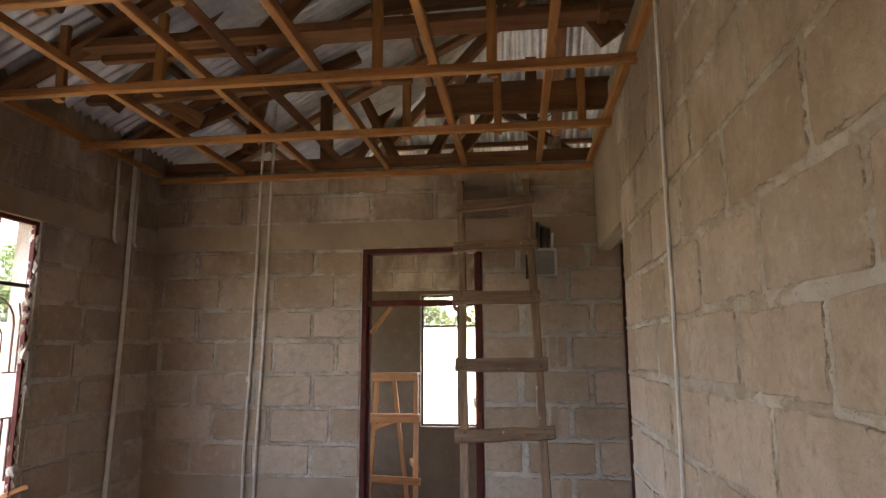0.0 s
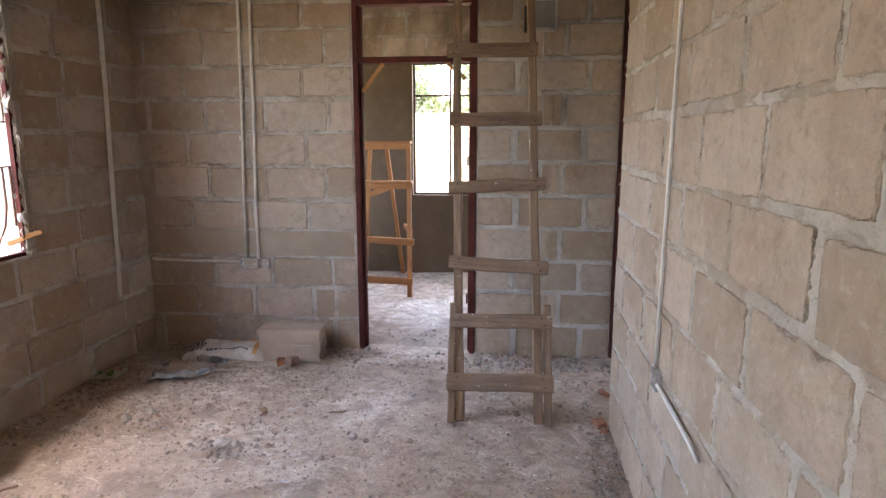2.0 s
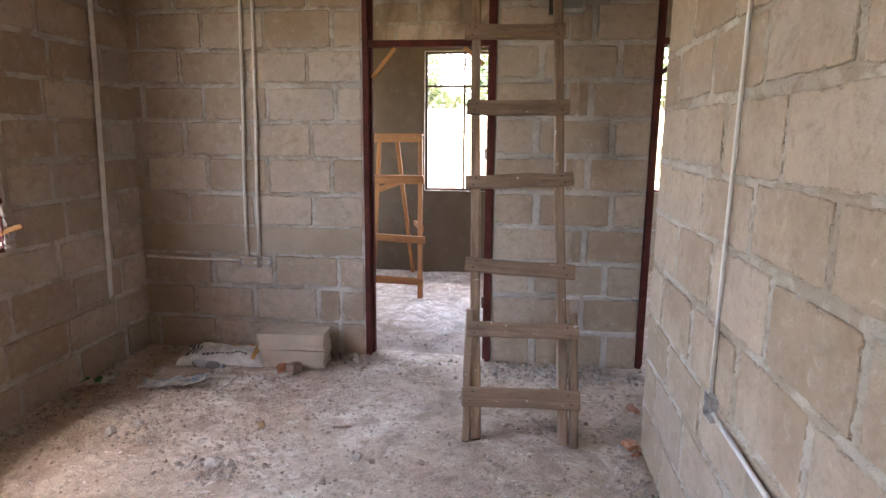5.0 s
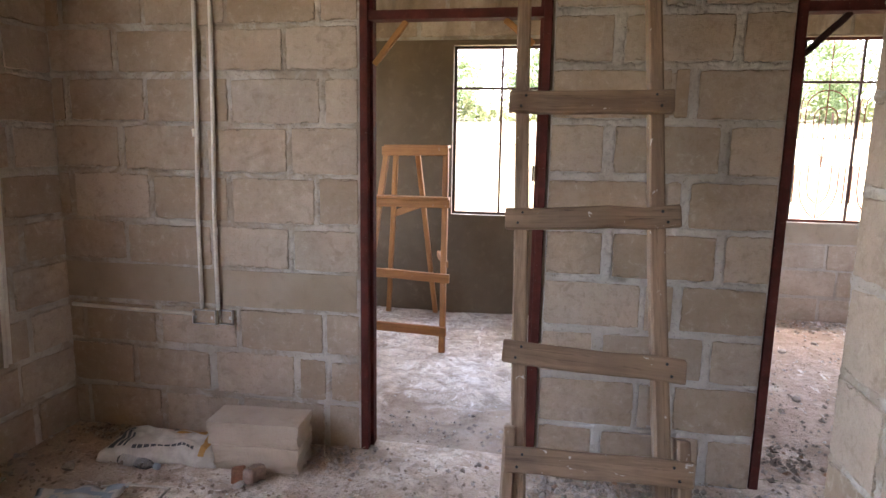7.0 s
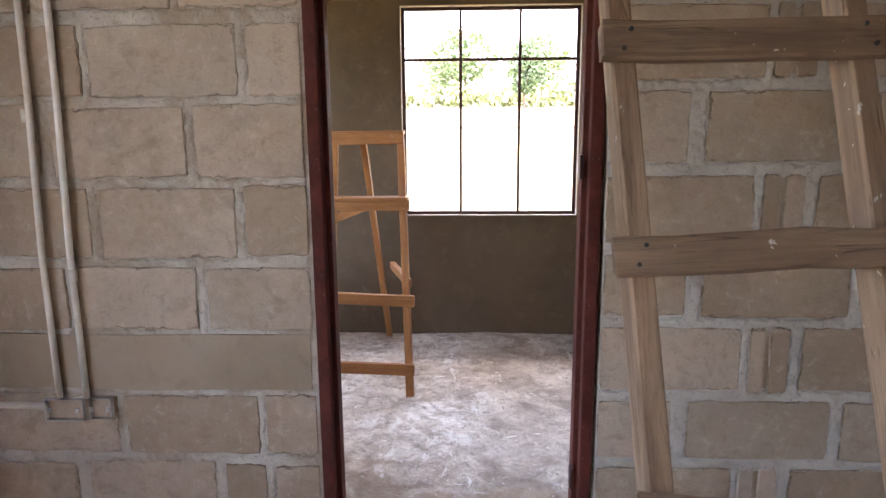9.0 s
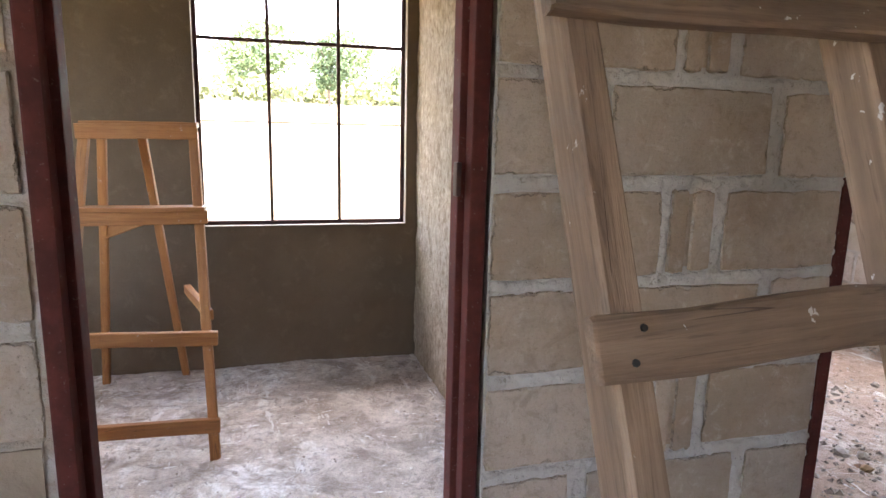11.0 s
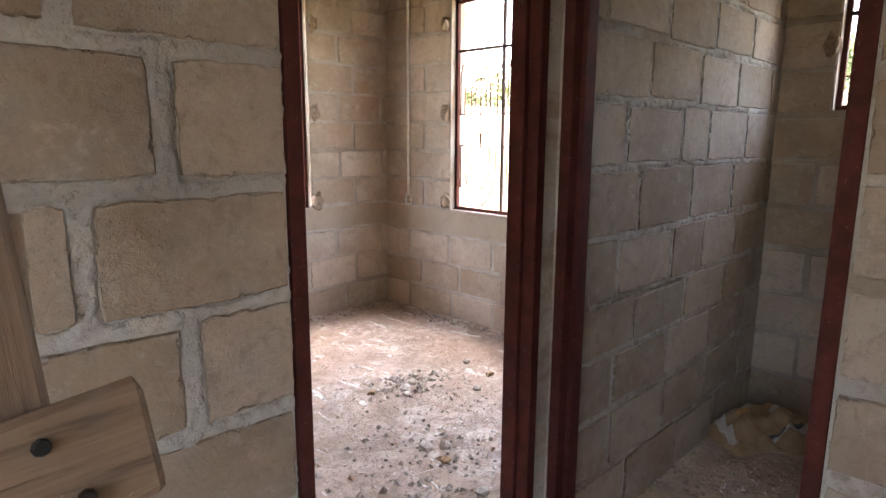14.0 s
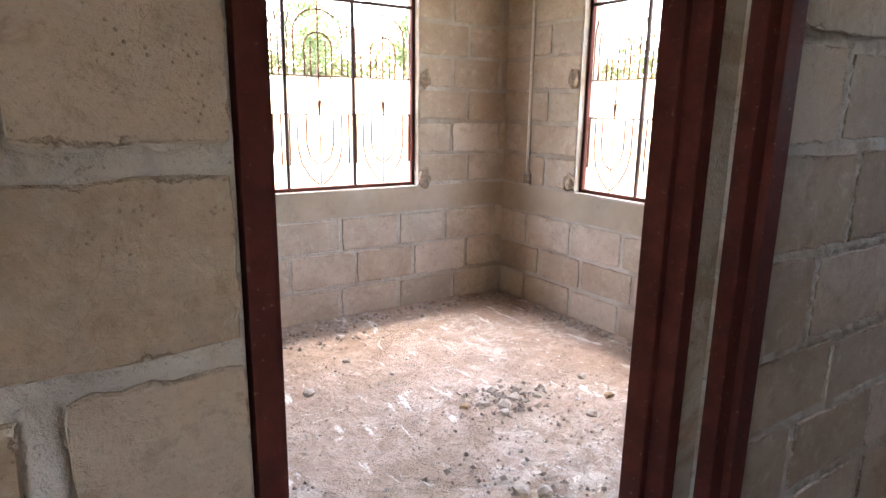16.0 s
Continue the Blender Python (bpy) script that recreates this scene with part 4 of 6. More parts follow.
def window(name, axis, hole, c, label, mullions, transom=2.2, frame_mat=None, panels=(), thin=(), out=1):
    """A steel window frame with mullions, a fanlight bar and a wrought burglar grille; no glass."""
    d = thing(name, label, "window", kind="structure")
    s0, s1, z0, z1 = hole
    fm = frame_mat or REDSTEEL
    w, t = 0.026, 0.03
    profile_bar("frame_side", d, axis, s0, s0 + w, c, c + t, z0, z1, fm)
    profile_bar("frame_side", d, axis, s1 - w, s1, c, c + t, z0, z1, fm)
    profile_bar("frame_head", d, axis, s0 + w, s1 - w, c, c + t, z1 - w, z1, fm)
    profile_bar("frame_sill", d, axis, s0 + w, s1 - w, c, c + t, z0, z0 + w, fm)
    cuts = [s0 + w, *mullions, s1 - w]
    for m in mullions:
        profile_bar("mullion", d, axis, m - 0.011, m + 0.011, c + 0.004, c + 0.026, z0 + w, z1 - w, DARKSTEEL, bevel=0.003)
    for a, b in zip(cuts, cuts[1:]):
        profile_bar("fanlight_bar", d, axis, a + (0.012 if a != cuts[0] else 0.0), b - (0.012 if b != cuts[-1] else 0.0), c + 0.004, c + 0.026, transom - 0.011, transom + 0.011, DARKSTEEL, bevel=0.003)
    gc = c + (-0.006 if out < 0 else 0.036)

    def bar(pts, r=0.0055):
        bm = bmesh.new()
        tube(bm, [(p[0], gc, p[1]) if axis == "x" else (gc, p[0], p[1]) for p in pts], r, 6)
        part("grille_bar", bm, BARSTEEL, d, smooth=True)

    for z in thin:
        bar([(s0 + 0.01, z), (s1 - 0.01, z)], 0.0046)
    for a, b in panels:
        m, hw = (a + b) / 2, (b - a) / 2
        bar([(m, z0 + 0.02), (m, z1 - 0.02)])
        for k, zt in ((0.70, 1.98), (0.40, 1.90)):
            bar(arch_points(m, hw * k, 1.71, zt))
        for sgn in (-1, 1):
            bar([(m + sgn * hw * 0.22, 1.71), (m + sgn * hw * 0.22, 1.93)], 0.0048)
            bar([(m + sgn * hw * 0.88, 1.71), (m + sgn * hw * 0.88, 2.02), (m + sgn * hw * 0.80, 2.10)], 0.0048)
            bar([(m + sgn * hw * 0.66, 1.46), (m + sgn * hw * 0.66, 1.24), (m + sgn * hw * 0.56, 1.13), (m + sgn * hw * 0.30, 1.03), (m + sgn * hw * 0.05, 0.98)], 0.0068)
            bar([(m + sgn * hw * 0.40, 1.46), (m + sgn * hw * 0.40, 1.26), (m + sgn * hw * 0.30, 1.17), (m + sgn * hw * 0.05, 1.12)], 0.0068)
            bar([(m + sgn * hw * 0.88, 1.46), (m + sgn * hw * 0.88, 1.12)], 0.0068)
            bar([(m, 1.46), (m + sgn * hw * 0.05, 1.55), (m + sgn * hw * 0.3, 1.61), (m + sgn * hw * 0.36, 1.71)], 0.0048)
    return d


def spaced(a, b, n):
    return [a + (b - a) * i / n for i in range(n + 1)]


cb = spaced(*WB[:2], 3)
window("window_1", "x", WB, YB + 0.05, "tall steel window with thin dark glazing bars", cb[1:-1], 2.105, DARKSTEEL, thin=(1.61,))
cd = spaced(WD[0], WD[1], 3)
window("window_2", "x", WD, YD + 0.05, "steel window with a curled burglar grille", cd[1:-1], 2.2, panels=list(zip(cd, cd[1:])), thin=(1.46, 1.71))
ce = spaced(WE[0], WE[1], 3)
window("window_3", "y", WE, XR + 0.05, "steel window with a curled burglar grille", ce[1:-1], 2.2, panels=list(zip(ce, ce[1:])), thin=(1.46, 1.71))
cl = spaced(WL[0], WL[1], 3)
window("window_4", "y", WL, XW - 0.045, "red steel window with a curled burglar grille", cl[1:-1], 2.2, panels=list(zip(cl, cl[1:])), thin=(1.46, 1.71), out=-1)
window("window_5", "y", WC, XR + 0.05, "small high steel window", [(WC[0] + WC[1]) / 2], 2.15, thin=(1.85,))

# ---- outside ----
def land(x, y):
    """The ground's height: flat round the house, rising to a low hill."""
    r = math.hypot(x - 0.5, y - 3)
    return -0.12 + 0.100 * max(0.0, min(r, 75.0) - 10.0) - 0.45 * max(0.0, 1 - abs(r - 10) / 8)


verts, faces = [], []
rings = [0, 2, 4, 6, 8, 10, 12, 15, 19, 24, 30, 37, 45, 55, 66, 80, 120, 240, 600]
for i, r in enumerate(rings):
    for k in range(64):
        a = k * math.tau / 64
        x, y = 0.5 + r * math.cos(a), 3 + r * math.sin(a)
        verts.append((x, y, land(x, y) + (0.12 * noise.noise(Vector((x * 0.2, y * 0.2, 0))) if r > 9 else 0)))
for i in range(len(rings) - 1):
    for k in range(64):
        j = (k + 1) % 64
        faces.append((i * 64 + k, (i + 1) * 64 + k, (i + 1) * 64 + j, i * 64 + j))
me = bpy.data.meshes.new("ground")
me.from_pydata(verts, [], faces)
me.materials.append(GRASS)
ground = tagged(new("ground", me), "pale dry grass and bare earth rising to a hill", "ground", kind="structure")


def tree(label, x, y, h, spread, leaf, seed, clumps=150, group="trees beyond the field"):
    r = random.Random(seed)
    t = thing("tree", label, "tree", pose(x, y, land(x, y) - 0.05), group)
    bm = bmesh.new()
    top = h * 0.55
    rings = [(0, 0, 0), (r.uniform(-.1, .1), r.uniform(-.1, .1), top * 0.5), (r.uniform(-.3, .3), r.uniform(-.3, .3), top)]
    tube(bm, rings, h * 0.022, 7)
    for i in range(6):
        a = i * math.tau / 6 + r.uniform(-.4, .4)
        s = r.uniform(0.45, 0.95) * top
        e = (math.cos(a) * spread * 0.6, math.sin(a) * spread * 0.6, s + h * r.uniform(0.12, 0.35))
        tube(bm, [(0, 0, s), (e[0] * 0.5, e[1] * 0.5, s + (e[2] - s) * 0.6), e], h * 0.008, 5)
    part("trunk", bm, BARK, t)
    verts, faces = [], []
    for i in range(clumps):
        a, rr, zz = r.uniform(0, math.tau), r.random() ** 0.6, r.random()
        env = math.sin(math.pi * (0.12 + 0.8 * zz)) * r.uniform(0.7, 1.1)
        cx, cy, cz = math.cos(a) * rr * spread * env, math.sin(a) * rr * spread * env, h * (0.3 + 0.7 * zz)
        for _ in range(26):
            p = Vector((cx, cy, cz)) + Vector((r.gauss(0, 1), r.gauss(0, 1), r.gauss(0, 0.7))) * spread * 0.14
            u = Vector((r.gauss(0, 1), r.gauss(0, 1), r.gauss(0, 1))).normalized()
            w = u.cross(Vector((r.gauss(0, 1), r.gauss(0, 1), r.gauss(0, 1)))).normalized()
            s = h * r.uniform(0.018, 0.042)
            b = len(verts)
            verts += [tuple(p - u * s), tuple(p + w * s * 0.5), tuple(p + u * s), tuple(p - w * s * 0.5)]
            faces.append((b, b + 1, b + 2, b + 3))
    me = bpy.data.meshes.new("crown")
    me.from_pydata(verts, [], faces)
    me.materials.append(leaf)
    c = new("crown", me)
    c.parent = t
    return t


tree("tall dark tree with a ragged narrow crown", 3.4, 48, 4.4, 1.5, LEAFDARK, 1)
for tx, ty, th, ts, seed in ((23, 42, 4.2, 2.2, 2), (17.5, 46, 3.6, 2.0, 3), (34, 38, 4.4, 2.4, 4), (42, 29, 3.8, 2.0, 5), (-3, 55, 3.6, 2.0, 6), (-38, 26, 5.0, 2.6, 7), (-34, 37, 5.0, 2.6, 8), (46, 14, 4.2, 2.2, 9), (9, 52, 3.0, 1.7, 12), (28, 47, 3.4, 2.0, 13), (-8, 50, 4.6, 3.2, 14), (-1, 58, 6.0, 4.0, 15), (6, 60, 5.5, 3.8, 16), (13, 55, 5.0, 3.4, 17), (-14, 52, 5.2, 3.6, 18), (20, 54, 5.6, 3.8, 19), (37, 44, 5.6, 3.6, 20), (47, 34, 5.2, 3.4, 22)):
    tree("spreading green tree beyond the dry field", tx, ty, th, ts, LEAF, seed)


def hedge(label, pts, h, seed):
    """A far line of scrub as one object."""
    r = random.Random(seed)
    verts, faces = [], []
    for (x0, y0), (x1, y1) in zip(pts, pts[1:]):
        n = int(math.hypot(x1 - x0, y1 - y0) * 130)
        for _ in range(n):
            t = r.random()
            lump = max(0.12, 0.5 + 1.1 * noise.noise(Vector((t * 13, x0 * 0.3, seed))))
            p = Vector((x0 + (x1 - x0) * t + r.gauss(0, 0.6), y0 + (y1 - y0) * t + r.gauss(0, 0.8), h * lump * r.random() ** 0.8))
            p.z += land(p.x, p.y)
            u = Vector((r.gauss(0, 1), r.gauss(0, 1), r.gauss(0, 1))).normalized()
            w = u.cross(Vector((r.gauss(0, 1), r.gauss(0, 1), r.gauss(0, 1)))).normalized()
            s = r.uniform(0.12, 0.32)
            b = len(verts)
            verts += [tuple(p - u * s), tuple(p + w * s * 0.6), tuple(p + u * s), tuple(p - w * s * 0.6)]
            faces.append((b, b + 1, b + 2, b + 3))
    me = bpy.data.meshes.new("scrub")
    me.from_pydata(verts, [], faces)
    me.materials.append(BUSH)
    return tagged(new("scrub", me), label, "bushes", kind="stuff")


hedge("far line of green and yellow scrub", [(-45, 20), (-30, 45), (0, 52), (25, 46), (45, 30), (55, 5)], 3.3, 1)


# ---- living room ----
def lean(z, off=0.0):
    """How far the ladder has leaned at a height; off is the distance in front of its back face."""
    return 3.22 + 0.365 * z - off


ladder_rnd = random.Random(21)
ladder = thing("wooden_ladder", "home-made ladder of weathered boards leaning by the wall", "ladder")
FACE = (0, -0.94, 0.34)
for xb, xt, mat in ((-0.285, -0.405, PALEWOOD), (0.165, 0.072, OLDWOOD)):
    timber("rail", (xb, lean(0.03, -0.066), 0.02), (xt, lean(3.04, -0.062), 3.04), 0.05, 0.075, mat, ladder, ladder_rnd, FACE, wobble=0.005, bevel=0.006)
for xb, xt in ((-0.332, -0.338), (0.218, 0.212)):
    timber("lower_rail", (xb, lean(0.03, -0.052), 0.012), (xt, lean(0.66, -0.052), 0.66), 0.042, 0.08, OLDWOOD, ladder, ladder_rnd, FACE, wobble=0.004, bevel=0.006)
RUNGS = ((0.25, -0.362, 0.246, 0.10, 0.012), (0.575, -0.352, 0.236, 0.082, 0.008), (0.885, -0.374, 0.212, 0.078, -0.03), (1.338, -0.392, 0.194, 0.076, 0.025),
         (1.737, -0.402, 0.170, 0.085, 0.004), (2.165, -0.432, 0.140, 0.09, 0.0), (2.53, -0.437, 0.138, 0.08, 0.012), (2.852, -0.430, 0.118, 0.085, 0.04))
for z, x0, x1, w, tilt in RUNGS:
    a, b = (x0, lean(z, -0.013), z - tilt / 2), (x1, lean(z, -0.013), z + tilt / 2)
    rung = timber("rung", a, b, w, 0.026, OLDWOOD, ladder, ladder_rnd, FACE, wobble=0.004, bevel=0.005)
    for end in (-1, 1):
        for k in (-1, 1):
            bm = bmesh.new()
            bmesh.ops.create_cone(bm, cap_ends=True, segments=8, radius1=0.0055, radius2=0.004, depth=0.006)
            nail = part("nail_head", bm, BLACK, rung)
            nail.matrix_basis = pose(k * w * 0.24, -0.0145, end * ((x1 - x0) / 2 - 0.052 + k * 0.008), 90)

aframe = thing("step_ladder", "orange pine A-frame step ladder", "ladder")
ar = random.Random(31)
timber("front_rail", (-1.012, 6.02, 0.015), (-1.098, 6.59, 1.545), 0.045, 0.05, ORANGE, aframe, ar)
timber("front_rail", (-1.66, 6.02, 0.015), (-1.60, 6.59, 1.545), 0.045, 0.05, ORANGE, aframe, ar)
timber("back_leg", (-1.275, 7.15, 0.015), (-1.36, 6.68, 1.54), 0.042, 0.04, ORANGE, aframe, ar)
timber("back_leg", (-1.72, 7.10, 0.015), (-1.545, 6.68, 1.54), 0.042, 0.04, ORANGE, aframe, ar)
timber("top_board", (-1.63, 6.545, 1.535), (-1.075, 6.545, 1.54), 0.075, 0.035, ORANGE, aframe, ar)
timber("top_tread", (-1.62, 6.63, 1.572), (-1.08, 6.63, 1.577), 0.14, 0.025, ORANGE, aframe, ar, (0, 0, 1))
for y, z, x0, x1, dip in ((6.395, 1.125, -1.68, -1.03, 0.0), (6.195, 0.56, -1.70, -0.99, -0.03), (6.055, 0.175, -1.70, -0.985, -0.02)):
    timber("step", (x0, y - 0.005, z - dip), (x1, y - 0.005, z), 0.07, 0.03, ORANGE, aframe, ar)
timber("step_tread", (-1.66, 6.43, 1.165), (-1.04, 6.43, 1.165), 0.12, 0.024, ORANGE, aframe, ar, (0, 0, 1))
timber("back_brace", (-1.62, 6.83, 0.98), (-1.3, 6.83, 1.1), 0.06, 0.025, ORANGE, aframe, ar)
timber("spreader", (-1.22, 6.98, 0.62), (-1.03, 6.25, 0.66), 0.05, 0.04, ORANGE, aframe, ar, (1, 0, 0), "stub with a pale sawn end")


# conduits, boxes and wiring
def conduit(label, pts, r, mat, clips=(), group="conduits"):
    c = thing("conduit", label, "conduit", group=group)
    bm = bmesh.new()
    tube(bm, pts, r, 10)
    part("pipe", bm, mat, c, smooth=True)
    for p in clips:
        bm = bmesh.new()
        tube(bm, [(p[0], p[1], p[2] - 0.02), (p[0], p[1], p[2] + 0.02)], r * 1.16, 10)
        part("coupling", bm, mat, c, smooth=True)
    return c


YF = YN - 0.021
for x, xt, cz in ((-1.998, -1.965, 1.62), (-1.908, -1.88, 1.13)):
    conduit("grey-white plastic conduit running up the block wall", [(x, YF, 0.72), (x + 0.003, YF - 0.004, 1.2), ((x + xt) / 2 + 0.004, YF - 0.002, 1.7), (xt, YF, 2.4), (xt + 0.004, YF + 0.002, 3.1), (xt, YF + 0.04, 3.75)], 0.0105, PVC, [(x + 0.005, YF - 0.003, cz)])
conduit("grey-white plastic conduit along the block wall", [(-2.76, YF, 0.70), (-2.4, YF - 0.006, 0.694), (-2.05, YF, 0.69)], 0.011, PVC)
XF = XW + 0.022
for dy, end in ((-0.011, 0.49), (0.011, 0.50)):
    conduit("pale conduit strapped to its twin, cut at knee height", [(XF, 3.995 + dy, end), (XF, 4.02 + dy, 1.2), (XF + 0.004, 4.045 + dy, 2.0), (XF, 4.055 + dy, 2.7), (XF, 4.06 + dy, 3.5)], 0.0095, PVC, [(XF, 4.025 + dy, 1.36 + dy * 8), (XF, 4.045 + dy, 2.1 - dy * 5)])
conduit("pale conduit ending in a bent tail", [(XF + 0.03, 4.085, 2.575), (XF + 0.008, 4.098, 2.60), (XF, 4.105, 2.65), (XF, 4.107, 3.4)], 0.010, PVC)
conduit("pale conduit ending in a bent tail", [(XF + 0.03, 3.865, 2.565), (XF + 0.008, 3.876, 2.585), (XF, 3.88, 2.64), (XF, 3.87, 3.3)], 0.010, PVC)
XG = XE - 0.017
conduit("white plastic conduit down the block wall", [(XG, 2.315, 0.74), (XG - 0.002, 2.302, 1.3), (XG, 2.288, 2.0), (XG - 0.003, 2.277, 2.44), (XG, 2.272, 2.9), (XG, 2.272, 3.3)], 0.0068, PVCWHITE, [(XG, 2.277, 2.43)])
conduit("white plastic conduit sloping away with a cut end", [(XG, 2.29, 0.70), (XG - 0.005, 2.05, 0.702), (XG - 0.008, 1.82, 0.70), (XG - 0.012, 1.72, 0.695)], 0.008, PVCWHITE)
XH = XR - 0.018
conduit("pale conduit down to a switch box", [(XH, 7.345, 1.02), (XH, 7.348, 1.8), (XH, 7.345, 2.6), (XH, 7.345, 3.3)], 0.0115, PVC)


def outlet_box(label, m, w, h, group="back boxes"):
    """A galvanised flush box: four sides, a back and a screw lug."""
    b = thing("outlet_box", label, "outlet box", m, group)
    bm = bmesh.new()
    t, d = 0.003, 0.035
    box(bm, -w / 2, -w / 2 + t, -0.018, d - 0.018, -h / 2, h / 2)
    box(bm, w / 2 - t, w / 2, -0.018, d - 0.018, -h / 2, h / 2)
    box(bm, -w / 2 + t, w / 2 - t, -0.018, d - 0.018, -h / 2, -h / 2 + t)
    box(bm, -w / 2 + t, w / 2 - t, -0.018, d - 0.018, h / 2 - t, h / 2)
    part("shell", bm, GALV, b)
    # back plate coloured grey to paint the shade inside the open box
    part("box_back", box(bmesh.new(), -w / 2 + t, w / 2 - t, 0.004, 0.007, -h / 2 + t, h / 2 - t), BOXGREY, b, "back of the box, grey for its shaded inside")
    for sx in (-1, 1):
        bm = bmesh.new()
        box(bm, sx * w * 0.36 - 0.006, sx * w * 0.36 + 0.006, -0.020, -0.016, -0.008, 0.008)
        part("screw_lug", bm, GALV, b)
    return b


outlet_box("shiny galvanised socket box under two conduits", pose(-1.99, YN - 0.006, 0.675), 0.13, 0.075)
outlet_box("galvanised socket box under a conduit", pose(-1.868, YN - 0.006, 0.68), 0.075, 0.075)
outlet_box("grey metal socket box on the block wall", pose(XE - 0.008, 2.31, 0.712, 0, 0, -90), 0.075, 0.085)
outlet_box("small metal switch box beside the window", pose(XR - 0.008, 7.345, 0.99, 0, 0, -90), 0.075, 0.085)

# distribution box
db = thing("distribution_box", "grey metal distribution box with cables on top", "electrical box", pose(0.19, YN, 2.435))
bm = box(bmesh.new(), -0.085, 0.085, -0.075, 0.0, -0.105, 0.105)
bmesh.ops.bevel(bm, geom=bm.edges[:], offset=0.006, segments=2, affect="EDGES")
part("case", bm, GALV, db)
bm = box(bmesh.new(), -0.068, 0.068, -0.083, -0.0755, -0.085, 0.085)
bmesh.ops.bevel(bm, geom=bm.edges[:], offset=0.003, segments=2, affect="EDGES")
part("cover", bm, BOXGREY, db, "dark grey cover")
bm = box(bmesh.new(), -0.135, -0.09, -0.05, 0.0, -0.11, 0.06)
part("back_plate", bm, BLACK, db)
for x, h in ((-0.05, 0.2), (-0.02, 0.16), (0.03, 0.15), (0.055, 0.12)):
    bm = bmesh.new()
    tube(bm, [(x, -0.03, 0.1), (x, -0.03, 0.1 + h * 0.5), (x + 0.006, -0.03, 0.1 + h)], 0.011, 7)
    part("cable_tail", bm, BLACK if x < 0.05 else PVC, db, smooth=True)


# loose blocks, bags and litter
def loose_block(label, m, w, d, h, seed, group="stacked blocks"):
    r = random.Random(seed)
    bm = box(bmesh.new(), -w / 2, w / 2, -d / 2, d / 2, 0, h)
    bmesh.ops.subdivide_edges(bm, edges=bm.edges[:], cuts=4, use_grid_fill=True)
    for v in bm.verts:
        n = noise.noise(Vector(v.co) * 9 + Vector((seed, 0, 0)))
        edge = sum((abs(abs(v.co.x) - w / 2) < 1e-4, abs(abs(v.co.y) - d / 2) < 1e-4, min(v.co.z, h - v.co.z) < 1e-4))
        v.co += Vector((r.gauss(0, 1), r.gauss(0, 1), 0)) * 0.0015
        if edge >= 2:
            v.co.x *= 1 - 0.012 - 0.03 * max(0, n)
            v.co.y *= 1 - 0.015 - 0.05 * max(0, n)
            v.co.z += (h / 2 - v.co.z) * (0.03 + 0.10 * max(0, n))
        if abs(abs(v.co.x) - w / 2) < 0.03:
            v.co.x -= math.copysign(0.010 * max(0.0, 1 - abs(2 * v.co.z / h - 0.8) * 1.6), v.co.x)
    ob = new("cement_block", mesh_of("cement_block", bm, BLOCKLOOSE))
    ob.matrix_basis = m
    return tagged(ob, label, "block", group)


BLOCKLOOSE = make_concrete_material("loose_cement_block", (0.42, 0.325, 0.245), (0.55, 0.445, 0.35), (0.30, 0.22, 0.16), 1.0)
loose_block("pale cement block lying on the dirt floor", pose(-1.585, 4.215, FLOOR - 0.005, 0, 0, 3), 0.44, 0.20, 0.125, 1)
loose_block("pale cement block laid on another block", pose(-1.60, 4.225, FLOOR + 0.118, 0, 0, 4), 0.46, 0.205, 0.115, 2)


def stone(name, label, x, y, s, mat, seed, group="loose stones", flat=0.7, category="stone"):
    r = random.Random(seed)
    bm = bmesh.new()
    bmesh.ops.create_icosphere(bm, subdivisions=1, radius=s)
    for v in bm.verts:
        k = 1 + 0.4 * noise.noise(v.co / s * 1.1 + Vector((seed * 3.1, 0, 0))) + r.uniform(-.16, .16)
        v.co = Vector((v.co.x * k * 1.2, v.co.y * k, v.co.z * k * flat))
    ob = new(name, mesh_of(name, bm, mat))
    ob.matrix_basis = pose(x, y, FLOOR + s * flat * 0.55, r.uniform(-15, 15), r.uniform(-15, 15), r.uniform(0, 360))
    return tagged(ob, label, category, group)


def brick_bit(label, x, y, m_z, size, mat, seed):
    r = random.Random(seed)
    bm = worn_box(size[0], size[1], size[2], r, 0.008, 3, 0.005)
    ob = new("brick_fragment", mesh_of("brick_fragment", bm, mat))
    ob.matrix_basis = pose(x, y, FLOOR + size[0] * 0.45, 90 + r.uniform(-8, 8), r.uniform(-12, 12), m_z) @ pose(0, 0, 0, 0, 0, 90)
    return tagged(ob, label, "brick", "brick fragments")


LUMPBROWN = make_plain_material("dark_mortar_lump", (0.19, 0.135, 0.095), (0.32, 0.24, 0.175), 0.97, 45)
STONEBROWN = make_plain_material("brown_stone", (0.24, 0.17, 0.135), (0.34, 0.25, 0.20), 0.95, 30)
brick_bit("broken red brick piece by the blocks", -1.62, 4.03, 30, (0.05, 0.06, 0.08), BRICKRED, 1)
brick_bit("broken brown brick piece by the blocks", -1.54, 4.035, -20, (0.07, 0.06, 0.09), STONEBROWN, 2)
brick_bit("broken red brick piece beside the wall", 0.505, 3.31, 20, (0.035, 0.06, 0.085), BRICKRED, 3)
brick_bit("broken red brick piece beside the wall", 0.52, 3.22, -40, (0.025, 0.035, 0.05), BRICKRED, 4)
brick_bit("thin red brick piece beside the wall", 0.60, 3.75, 10, (0.025, 0.05, 0.09), BRICKRED, 5)
brick_bit("small orange brick piece on the dirt", -1.44, 3.27, 30, (0.025, 0.035, 0.05), BROWNPAPER, 6)
stone("stone", "pale stone by the blocks", -1.585, 3.965, 0.028, STONE, 3)
